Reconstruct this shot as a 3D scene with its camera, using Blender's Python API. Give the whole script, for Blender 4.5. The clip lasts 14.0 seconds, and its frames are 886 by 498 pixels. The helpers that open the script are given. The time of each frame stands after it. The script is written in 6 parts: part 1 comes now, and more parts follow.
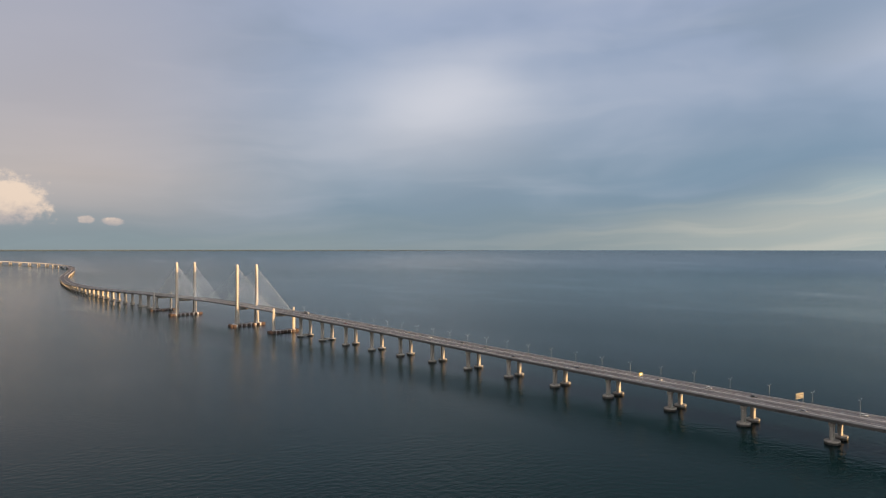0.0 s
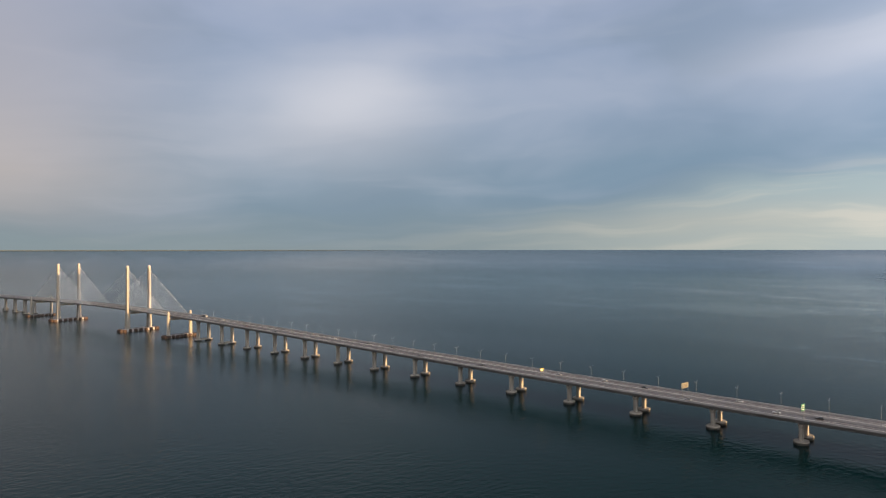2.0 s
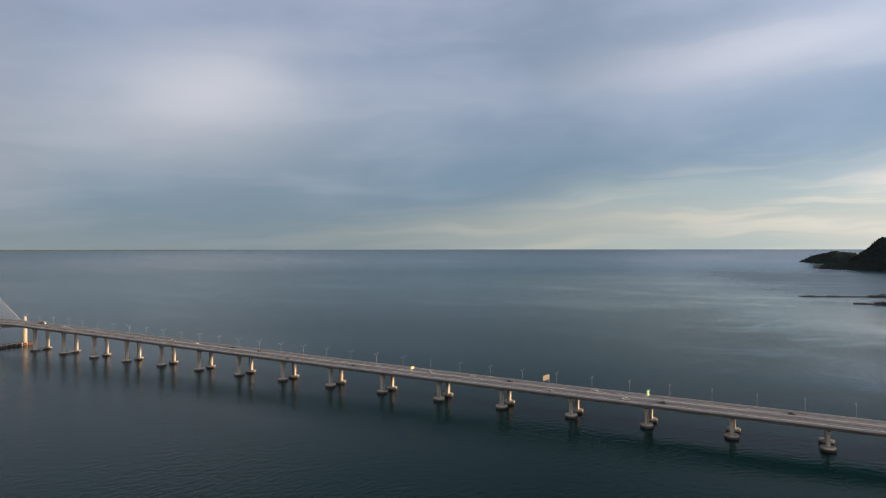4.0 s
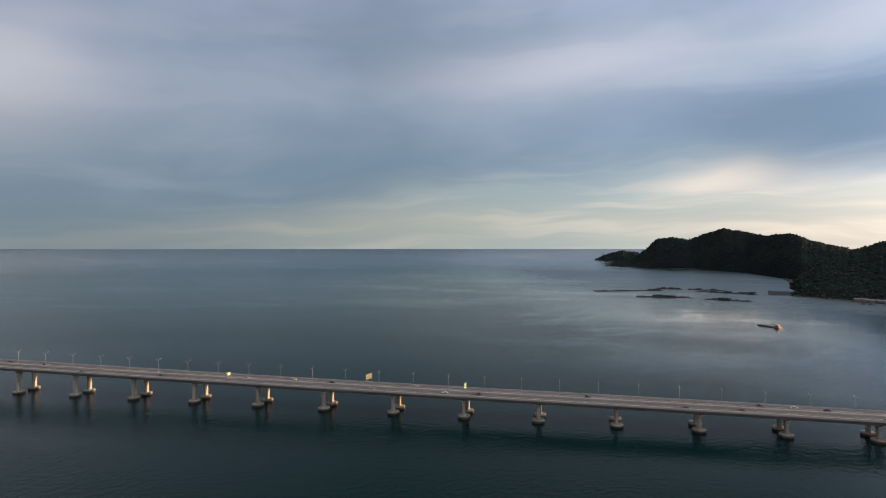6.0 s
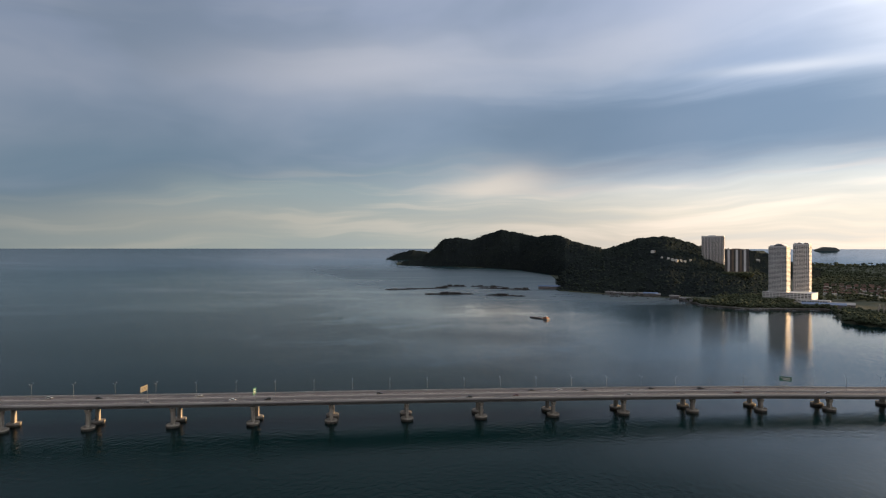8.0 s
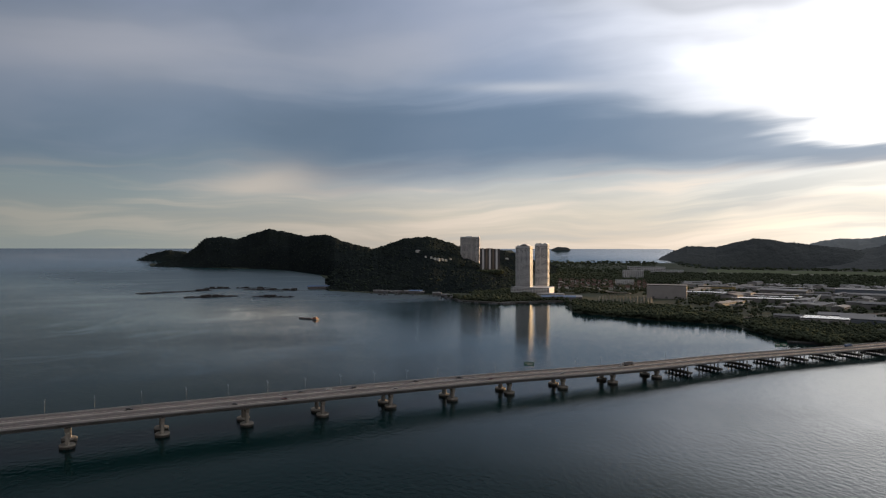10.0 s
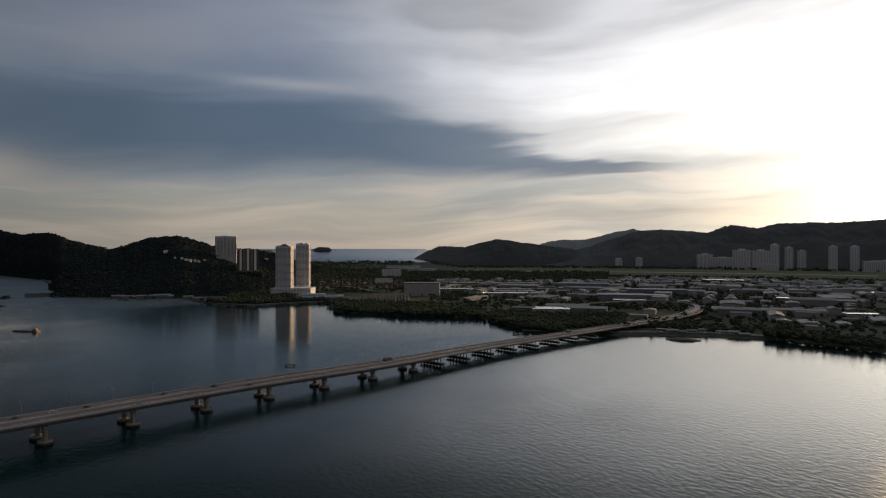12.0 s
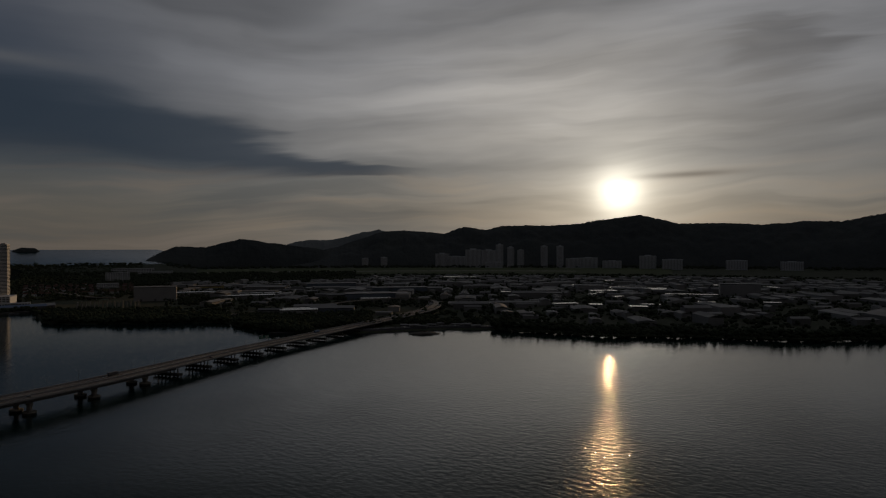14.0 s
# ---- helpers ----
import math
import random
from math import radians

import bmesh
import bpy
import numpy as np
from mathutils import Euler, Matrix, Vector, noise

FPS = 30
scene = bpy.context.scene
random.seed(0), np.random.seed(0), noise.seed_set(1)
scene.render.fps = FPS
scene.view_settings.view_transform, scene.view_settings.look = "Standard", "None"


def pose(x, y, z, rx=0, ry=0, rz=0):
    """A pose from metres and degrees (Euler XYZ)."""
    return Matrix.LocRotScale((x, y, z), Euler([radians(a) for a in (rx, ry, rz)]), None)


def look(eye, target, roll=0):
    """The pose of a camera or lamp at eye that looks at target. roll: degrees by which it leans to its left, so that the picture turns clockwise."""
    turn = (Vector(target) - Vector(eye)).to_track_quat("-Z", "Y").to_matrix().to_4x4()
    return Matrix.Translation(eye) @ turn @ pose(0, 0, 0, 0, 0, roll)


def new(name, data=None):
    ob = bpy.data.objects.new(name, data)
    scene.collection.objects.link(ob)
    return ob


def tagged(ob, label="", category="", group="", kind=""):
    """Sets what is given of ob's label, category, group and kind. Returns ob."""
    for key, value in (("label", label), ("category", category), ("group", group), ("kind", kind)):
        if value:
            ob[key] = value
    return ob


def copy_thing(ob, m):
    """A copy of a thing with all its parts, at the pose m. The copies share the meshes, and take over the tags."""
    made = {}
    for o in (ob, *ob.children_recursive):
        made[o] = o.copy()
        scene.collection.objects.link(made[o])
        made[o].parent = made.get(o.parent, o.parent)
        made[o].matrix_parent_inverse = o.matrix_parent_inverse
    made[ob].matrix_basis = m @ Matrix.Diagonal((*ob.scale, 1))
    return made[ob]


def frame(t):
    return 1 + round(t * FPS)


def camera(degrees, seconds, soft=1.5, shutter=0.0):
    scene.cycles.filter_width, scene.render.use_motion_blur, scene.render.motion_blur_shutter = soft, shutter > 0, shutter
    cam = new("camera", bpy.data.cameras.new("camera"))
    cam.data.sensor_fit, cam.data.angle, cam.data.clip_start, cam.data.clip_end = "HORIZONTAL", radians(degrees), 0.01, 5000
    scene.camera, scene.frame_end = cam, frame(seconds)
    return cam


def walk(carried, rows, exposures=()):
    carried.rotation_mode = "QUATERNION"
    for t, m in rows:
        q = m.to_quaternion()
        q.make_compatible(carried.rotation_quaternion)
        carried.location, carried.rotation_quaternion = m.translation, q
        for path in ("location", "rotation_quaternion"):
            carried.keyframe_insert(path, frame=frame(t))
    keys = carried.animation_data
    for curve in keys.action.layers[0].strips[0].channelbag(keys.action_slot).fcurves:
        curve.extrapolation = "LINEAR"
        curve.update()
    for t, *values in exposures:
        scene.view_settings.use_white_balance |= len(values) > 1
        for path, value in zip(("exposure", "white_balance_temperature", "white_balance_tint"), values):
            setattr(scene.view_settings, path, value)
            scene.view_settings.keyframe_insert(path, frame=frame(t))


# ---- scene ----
# ---------------------------------------------------------------- camera
EYE_Z = 126.5
cam = camera(70.34, 14.0, soft=1.2)
# seconds, heading, tilt, lean
PAN = [(0, -0.00, 0.020, 0.033), (0.5, 2.01, 0.024, 0.005), (1, 4.05, 0.023, -0.016), (1.5, 6.21, 0.018, -0.032),         (2, 8.53, 0.011, -0.042), (4.5, 23.95, -0.048, -0.035), (5, 27.94, -0.060, -0.026), (5.5, 32.01, -0.071, -0.015),         (6, 36.29, -0.081, -0.003), (6.5, 40.65, -0.089, 0.009), (7, 45.29, -0.096, 0.022), (7.5, 50.08, -0.101, 0.033),         (8, 55.00, -0.105, 0.044), (10.5, 81.12, -0.100, 0.060), (11, 86.48, -0.096, 0.052), (11.5, 91.89, -0.092, 0.040),         (12, 97.28, -0.088, 0.022), (12.5, 102.72, -0.086, -0.002), (13, 108.27, -0.085, -0.032), (13.5, 114.09, -0.086, -0.070),         (14, 119.96, -0.091, -0.114)]
walk(cam, [(t, pose(0, 0, EYE_Z, 90 + tilt, -lean, -az)) for t, az, tilt, lean in PAN],
     exposures=[(0.0, 1.35), (2.0, 1.35), (4.5, 1.25), (6.5, 1.10), (8.0, 0.92), (9.5, 0.55), (11.0, 0.15), (12.0, -0.37), (12.5, -0.68), (13.4, -0.94), (13.6, -1.11), (13.8, -1.66), (14.0, -2.45)])

# ---------------------------------------------------------------- world and sun
SUN_AZ, SUN_EL = 134.7, 4.6
SUN_DIR = Vector((math.sin(radians(SUN_AZ)) * math.cos(radians(SUN_EL)),
                  math.cos(radians(SUN_AZ)) * math.cos(radians(SUN_EL)), math.sin(radians(SUN_EL))))

# the brightest patch of the veiled sky lies a little above and beside it
GLOW_DIR = Vector((math.sin(radians(135.6)) * math.cos(radians(4.7)), math.cos(radians(135.6)) * math.cos(radians(4.7)), math.sin(radians(4.7))))


class Nodes:
    """Short hand for building node trees."""

    def __init__(self, tree):
        self.t = tree
        tree.nodes.clear()

    def add(self, kind):
        return self.t.nodes.new(kind)

    def put(self, socket, value):
        if isinstance(value, bpy.types.NodeSocket):
            self.t.links.new(value, socket)
        elif value is not None:
            if isinstance(value, (tuple, list)) and len(value) == 3 and socket.type == "RGBA":
                value = (*value, 1)
            socket.default_value = value

    def m(self, op, a, b=None, c=None, clamp=False):
        n = self.add("ShaderNodeMath")
        n.operation, n.use_clamp = op, clamp
        for s, v in zip(n.inputs, (a, b, c)):
            self.put(s, v)
        return n.outputs[0]

    def v(self, op, a, b=None):
        n = self.add("ShaderNodeVectorMath")
        n.operation = op
        self.put(n.inputs[0], a)
        if b is not None:
            self.put(n.inputs[1], b)
        return n.outputs["Value"] if op in ("DOT_PRODUCT", "LENGTH") else n.outputs[0]

    def vec(self, x, y, z=0.0):
        n = self.add("ShaderNodeCombineXYZ")
        for s, v in zip(n.inputs, (x, y, z)):
            self.put(s, v)
        return n.outputs[0]

    def split(self, a):
        n = self.add("ShaderNodeSeparateXYZ")
        self.put(n.inputs[0], a)
        return n.outputs

    def smooth(self, x, lo, hi, a=0.0, b=1.0):
        n = self.add("ShaderNodeMapRange")
        n.interpolation_type = "SMOOTHSTEP"
        for s, v in zip(n.inputs, (x, lo, hi, a, b)):
            self.put(s, v)
        return n.outputs[0]

    def lin(self, x, lo, hi, a=0.0, b=1.0):
        n = self.add("ShaderNodeMapRange")
        for s, v in zip(n.inputs, (x, lo, hi, a, b)):
            self.put(s, v)
        return n.outputs[0]

    def mix(self, f, a, b, how="MIX"):
        n = self.add("ShaderNodeMix")
        n.data_type, n.blend_type = "RGBA", how
        self.put(n.inputs[0], f)
        self.put(n.inputs[6], a)
        self.put(n.inputs[7], b)
        return n.outputs[2]

    def noise(self, vec, scale, detail=4.0, rough=0.5, distort=0.0):
        n = self.add("ShaderNodeTexNoise")
        self.put(n.inputs["Vector"], vec)
        n.inputs["Scale"].default_value, n.inputs["Detail"].default_value = scale, detail
        n.inputs["Roughness"].default_value, n.inputs["Distortion"].default_value = rough, distort
        return n.outputs[0]

    def ramp(self, x, stops):
        n = self.add("ShaderNodeValToRGB")
        e = n.color_ramp.elements
        while len(e) < len(stops):
            e.new(0.5)
        for el, (p, c) in zip(e, stops):
            el.position, el.color = p, (*c, 1)
        self.put(n.inputs[0], x)
        return n.outputs[0]


def make_world():
    world = bpy.data.worlds.new("evening_sky")
    world.use_nodes = True
    n = Nodes(world.node_tree)
    g = n.v("NORMALIZE", n.add("ShaderNodeTexCoord").outputs["Generated"])
    x, y, z = n.split(g)
    el = n.m("MULTIPLY", n.m("ARCSINE", z), 57.2958)
    el = n.m("MAXIMUM", el, 0.0)
    az = n.m("MULTIPLY", n.m("ARCTAN2", x, y), 57.2958)
    sep = n.m("MULTIPLY", n.m("ARCCOSINE", n.v("DOT_PRODUCT", g, tuple(GLOW_DIR))), 57.2958)
    # soft long drift of the cloud layers
    warp = n.noise(n.vec(n.m("MULTIPLY", az, 0.05), n.m("MULTIPLY", el, 0.14), 3.1), 1.0, 3.0, 0.5)
    wv = n.m("MULTIPLY", n.m("SUBTRACT", warp, 0.5), 5.0)
    elw = n.m("ADD", el, wv)
    azw = n.m("ADD", az, n.m("MULTIPLY", wv, 2.0))

    def layer(sa, se, tilt, seed, detail, rough):
        v = n.m("ADD", n.m("MULTIPLY", elw, se), n.m("MULTIPLY", az, tilt))
        return n.noise(n.vec(n.m("MULTIPLY", azw, sa), v, seed), 1.0, detail, rough)

    def blob(a0, e0, wa, we, tilt=0.0, still=False):
        u = n.m("DIVIDE", n.m("SUBTRACT", az if still else azw, a0), wa)
        d = n.m("SUBTRACT", el if still else elw, n.m("ADD", n.m("MULTIPLY", n.m("SUBTRACT", az, a0), tilt), e0))
        w = n.m("DIVIDE", d, we)
        q = n.m("ADD", n.m("MULTIPLY", u, u), n.m("MULTIPLY", w, w))
        return n.m("EXPONENT", n.m("MULTIPLY", q, -1.0))

    def times(v, k):
        return n.m("MULTIPLY", v, k)

    def grey(v):
        return n.vec(v, v, v)

    # clear evening sky behind the clouds
    sky = n.add("ShaderNodeTexSky")
    sky.sky_type, sky.sun_disc, sky.dust_density = "NISHITA", False, 2.0
    sky.sun_elevation, sky.sun_rotation = radians(SUN_EL), radians(SUN_AZ)
    clear = n.mix(1.0, sky.outputs[0], (0.06, 0.06, 0.06), "MULTIPLY")

    soft = layer(0.045, 0.10, -0.006, 1.7, 4.0, 0.5)
    fine = layer(0.040, 0.34, -0.016, 8.3, 4.0, 0.5)
    thin = layer(0.055, 0.75, -0.030, 21.0, 4.0, 0.5)

    # open strip over the horizon
    t = n.m("DIVIDE", el, 10.0)
    low_a = n.ramp(t, [(0.0, (0.215, 0.265, 0.285)), (0.35, (0.175, 0.24, 0.285)), (1.0, (0.165, 0.24, 0.30))])
    low_b = n.ramp(t, [(0.0, (0.37, 0.41, 0.385)), (0.25, (0.38, 0.405, 0.385)), (0.45, (0.31, 0.375, 0.395)), (1.0, (0.25, 0.34, 0.40))])
    low_c = n.ramp(t, [(0.0, (0.58, 0.50, 0.42)), (0.3, (0.57, 0.53, 0.46)), (0.6, (0.50, 0.52, 0.52)), (1.0, (0.47, 0.51, 0.56))])
    low = n.mix(n.smooth(az, 6.0, 36.0), low_a, low_b)
    low = n.mix(n.smooth(az, 46.0, 76.0), low, low_c)
    low = n.mix(times(n.smooth(thin, 0.46, 0.68), n.smooth(az, 0.0, 50.0, 0.08, 0.45)), low, n.mix(n.smooth(az, 30, 80), (0.55, 0.52, 0.45), (0.85, 0.71, 0.60)))
    low = n.mix(times(n.smooth(thin, 0.52, 0.32), n.smooth(az, 20.0, 60.0, 0.15, 0.4)), low, n.mix(n.smooth(az, 30, 80), (0.28, 0.34, 0.37), (0.40, 0.42, 0.42)))
    # cloud deck above it, whose lower edge climbs along the bay
    t = n.m("DIVIDE", el, 30.0)
    deck = n.ramp(t, [(0.0, (0.165, 0.235, 0.29)), (0.22, (0.185, 0.26, 0.345)), (0.42, (0.225, 0.295, 0.405)), (0.66, (0.285, 0.34, 0.465)), (1.0, (0.27, 0.32, 0.43))])
    deck = n.mix(times(n.smooth(soft, 0.42, 0.70), 0.42), deck, (0.40, 0.435, 0.53))
    deck = n.mix(times(n.smooth(soft, 0.50, 0.28), 0.40), deck, (0.145, 0.21, 0.285))
    deck = n.mix(times(n.smooth(fine, 0.48, 0.72), 0.22), deck, (0.44, 0.465, 0.54))
    deck = n.mix(n.smooth(az, -6.0, -32.0, 0.0, 0.72), deck, n.ramp(t, [(0.0, (0.22, 0.25, 0.28)), (0.2, (0.50, 0.415, 0.375)), (0.4, (0.42, 0.375, 0.385)), (0.8, (0.29, 0.31, 0.39))]))
    edge = n.m("ADD", 1.6, n.smooth(az, -4.0, 60.0, 0.0, 5.6))
    over = n.m("SUBTRACT", n.m("ADD", elw, times(n.m("SUBTRACT", fine, 0.5), 3.0)), edge)
    cover = n.smooth(over, -2.0, 2.2)
    deck = n.mix(cover, low, deck)
    # single clouds
    deck = n.mix(times(blob(0.5, 13.4, 8.0, 3.0, 0.0), 0.75), deck, (0.60, 0.60, 0.65))
    deck = n.mix(times(blob(-2.0, 9.5, 11.0, 3.6, 0.0), 0.40), deck, (0.50, 0.495, 0.53))
    deck = n.mix(times(blob(25.0, 6.6, 10.0, 1.5, 0.06), 0.55), deck, (0.155, 0.245, 0.34))
    deck = n.mix(times(blob(47.0, 15.6, 15.0, 2.8, 0.07), 0.68), deck, (0.52, 0.53, 0.60))
    deck = n.mix(times(blob(61.0, 6.2, 5.0, 1.0, 0.10), 0.60), deck, (0.78, 0.68, 0.58))
    deck = n.mix(times(blob(74.0, 18.0, 8.0, 2.2, 0.05), 0.45), deck, (0.52, 0.52, 0.57))
    # white veil round the sun, with grey drifts in it
    side = n.m("ADD", azw, times(n.m("SUBTRACT", el, 12.0), 1.0))
    veil = times(n.smooth(side, 82.0, 112.0), n.smooth(over, -1.0, 2.5, 0.35, 1.0))
    body = n.m("ADD", -0.02, n.m("ADD", times(soft, 0.95), times(fine, 1.1)))
    white = n.mix(1.0, n.mix(n.smooth(el, 5.0, 16.0), (0.79, 0.775, 0.755), (0.73, 0.745, 0.80)), grey(body), "MULTIPLY")
    deck = n.mix(veil, deck, white)
    # dark bank that narrows to a tail
    tail = n.smooth(az, 88.0, 119.0, 1.0, 0.0)
    mid_el = n.m("ADD", n.smooth(az, 84.0, 118.0, 10.0, 6.6), n.smooth(az, 48.0, 70.0, 1.5, 0.0))
    half = n.m("ADD", 0.25, times(tail, 2.9))
    off = n.m("DIVIDE", n.m("ABSOLUTE", n.m("SUBTRACT", n.m("ADD", el, n.m("ADD", times(n.m("SUBTRACT", fine, 0.5), 5.0), times(n.m("SUBTRACT", thin, 0.5), 2.5))), mid_el)), half)
    bank = times(n.smooth(off, 1.5, 0.35), times(n.smooth(az, 48.0, 74.0), n.smooth(az, 120.0, 112.0)))
    deck = n.mix(times(bank, 0.76), deck, (0.118, 0.178, 0.265))
    deck = n.mix(times(blob(84.0, 14.2, 6.0, 0.45, -0.02, True), 0.5), deck, (0.62, 0.63, 0.66))
    # low grey streaks and dark tufts near the sun
    deck = n.mix(times(blob(113.0, 2.6, 9.0, 0.9, 0.03), 0.65), deck, (0.27, 0.31, 0.35))
    deck = n.mix(times(blob(104.0, 3.6, 4.0, 0.35, 0.0), 0.5), deck, (0.33, 0.34, 0.36))
    deck = n.mix(times(n.smooth(n.m("ADD", blob(148.0, 16.0, 6.0, 4.0), times(n.m("SUBTRACT", thin, 0.5), 1.6)), 0.35, 0.9), 0.6), deck, (0.28, 0.29, 0.33))
    deck = n.mix(times(n.smooth(n.m("ADD", blob(101.0, 20.5, 12.0, 2.0), times(n.m("SUBTRACT", fine, 0.5), 1.2)), 0.3, 0.9), 0.6), deck, (0.34, 0.36, 0.41))
    low_band = times(n.smooth(az, 90.0, 102.0), times(n.smooth(el, 0.6, 2.0), n.smooth(el, 7.5, 4.0)))
    deck = n.mix(times(times(n.smooth(thin, 0.52, 0.36), low_band), 0.48), deck, (0.30, 0.34, 0.37))
    deck = n.mix(times(times(n.smooth(thin, 0.54, 0.70), low_band), 0.5), deck, (0.82, 0.68, 0.52))
    # pink heap clouds low over the far coast
    puff = n.noise(n.vec(n.m("MULTIPLY", az, 0.9), n.m("MULTIPLY", el, 1.1), 5.0), 1.0, 6.0, 0.62)
    bil = n.m("MULTIPLY", n.m("SUBTRACT", puff, 0.5), 1.0)
    heap = n.m("MAXIMUM", n.m("MAXIMUM", blob(-35.4, 3.5, 4.0, 2.5, 0, True), blob(-27.7, 2.2, 1.0, 0.4, 0, True)), blob(-29.6, 2.35, 0.7, 0.4, 0, True))
    heap = n.smooth(n.m("ADD", heap, bil), 0.40, 0.72)
    foot = n.smooth(el, 1.6, 2.2)
    shade = n.mix(n.smooth(n.m("ADD", n.m("DIVIDE", n.m("SUBTRACT", el, 1.8), 3.0), bil), 0.0, 0.7), (0.40, 0.36, 0.36), (0.76, 0.60, 0.48))
    deck = n.mix(times(times(heap, foot), 0.85), deck, shade)
    # glow of the veiled sun
    glow = times(n.m("EXPONENT", n.m("DIVIDE", sep, -11.0)), 0.9)
    glow = n.m("ADD", glow, times(blob(127.0, 12.5, 14.0, 5.5), 0.65))
    glow = times(glow, n.m("MAXIMUM", 0.1, n.m("ADD", -0.25, n.m("ADD", times(fine, 1.6), times(thin, 0.9)))))
    glow = times(glow, n.m("SUBTRACT", 1.0, times(bank, 0.92)))
    deck = n.mix(1.0, deck, n.mix(1.0, (1.0, 0.91, 0.77), grey(glow), "MULTIPLY"), "ADD")
    core = n.m("ADD", times(n.m("EXPONENT", times(n.m("POWER", n.m("DIVIDE", sep, 1.9), 2.0), -1.0)), 3.6), times(n.m("EXPONENT", n.m("DIVIDE", sep, -3.2)), 3.0))
    core = times(core, n.m("ADD", 0.55, times(fine, 0.9)))
    deck = n.mix(1.0, deck, n.mix(1.0, (1.0, 0.94, 0.78), grey(core), "MULTIPLY"), "ADD")
    warm = times(n.m("EXPONENT", n.m("DIVIDE", sep, -13.0)), n.smooth(el, 9.0, 2.0, 0.0, 0.6))
    deck = n.mix(1.0, deck, n.mix(1.0, (1.0, 0.66, 0.22), grey(warm), "MULTIPLY"), "ADD")
    deck = n.mix(times(blob(141.5, 6.2, 4.2, 0.28, 0.02, True), 0.6), deck, (0.40, 0.36, 0.32))
    # behind the viewer the layer goes on in an even grey
    behind = n.m("MAXIMUM", n.smooth(az, -42.0, -75.0), n.smooth(az, 160.0, 178.0))
    deck = n.mix(behind, deck, (0.62, 0.59, 0.60))
    # the sky brightens towards the sun
    gain = n.m("ADD", n.m("ADD", 1.0, n.smooth(az, 26.0, 60.0, 0.0, 0.34)), n.m("ADD", n.smooth(az, 60.0, 85.0, 0.0, 0.5), n.smooth(az, 82.0, 116.0, 0.0, 0.55)))
    gain = times(gain, n.m("MAXIMUM", n.smooth(el, 26.0, 48.0, 1.0, 0.68), n.smooth(n.m("ABSOLUTE", n.m("SUBTRACT", az, 130.0)), 75.0, 35.0)))
    deck = n.mix(1.0, deck, grey(gain), "MULTIPLY")
    # bluer shade in the high cloud between the open strip and the veil
    deck = n.mix(times(blob(82.0, 17.0, 11.0, 5.0, 0.0, True), 0.15), deck, n.mix(1.0, deck, (0.62, 0.76, 0.95), "MULTIPLY"))
    out = n.mix(0.90, clear, deck)
    bg = n.add("ShaderNodeBackground")
    n.put(bg.inputs[0], out)
    bg.inputs[1].default_value = 0.5
    n.put(n.add("ShaderNodeOutputWorld").inputs[0], bg.outputs[0])
    scene.world = world


make_world()
sun = bpy.data.lights.new("sun", "SUN")
sun.energy, sun.color, sun.angle = 5.0, (1.0, 0.62, 0.29), radians(0.6)
sun_ob = new("sun", sun)
sun_ob.matrix_world = look(SUN_DIR * 1000, (0, 0, 0))

# ---------------------------------------------------------------- materials


def material(name, colours, rough=0.8, metal=0.0, scales=(0.4, 6.0), bump=0.0, bump_scale=8.0, strength=0.5, island=False, spec=0.5, varied=0.0):
    """A surface with colour that drifts at two scales between the colours given, and a fine relief."""
    mat = bpy.data.materials.new(name)
    mat.use_nodes = True
    n = Nodes(mat.node_tree)
    p = n.add("ShaderNodeBsdfPrincipled")
    pos = n.add("ShaderNodeNewGeometry").outputs["Position"]
    a = n.noise(pos, scales[0], 3.0, 0.6)
    b = n.noise(pos, scales[1], 5.0, 0.65)
    f = n.m("ADD", n.m("MULTIPLY", a, 0.6), n.m("MULTIPLY", b, 0.4))
    f = n.lin(f, 0.32, 0.68)
    if island:
        r = n.add("ShaderNodeNewGeometry").outputs["Random Per Island"]
        f = n.m("ADD", n.m("MULTIPLY", f, 0.5), n.m("MULTIPLY", r, 0.5))
    if varied:
        r = n.add("ShaderNodeObjectInfo").outputs["Random"]
        f = n.m("ADD", n.m("MULTIPLY", f, 1 - varied), n.m("MULTIPLY", r, varied))
    k = len(colours) - 1
    n.put(p.inputs["Base Color"], n.ramp(f, [(i / max(k, 1), c) for i, c in enumerate(colours)]) if k else colours[0])
    p.inputs["Metallic"].default_value = metal
    p.inputs["Specular IOR Level"].default_value = spec
    n.put(p.inputs["Roughness"], n.lin(b, 0.3, 0.7, max(rough - 0.08, 0.02), min(rough + 0.08, 1.0)))
    if bump:
        bm_ = n.add("ShaderNodeBump")
        bm_.inputs["Distance"].default_value, bm_.inputs["Strength"].default_value = bump, strength
        n.put(bm_.inputs["Height"], n.noise(pos, bump_scale, 4.0, 0.6))
        n.put(p.inputs["Normal"], bm_.outputs[0])
    n.put(n.add("ShaderNodeOutputMaterial").inputs[0], p.outputs[0])
    return mat


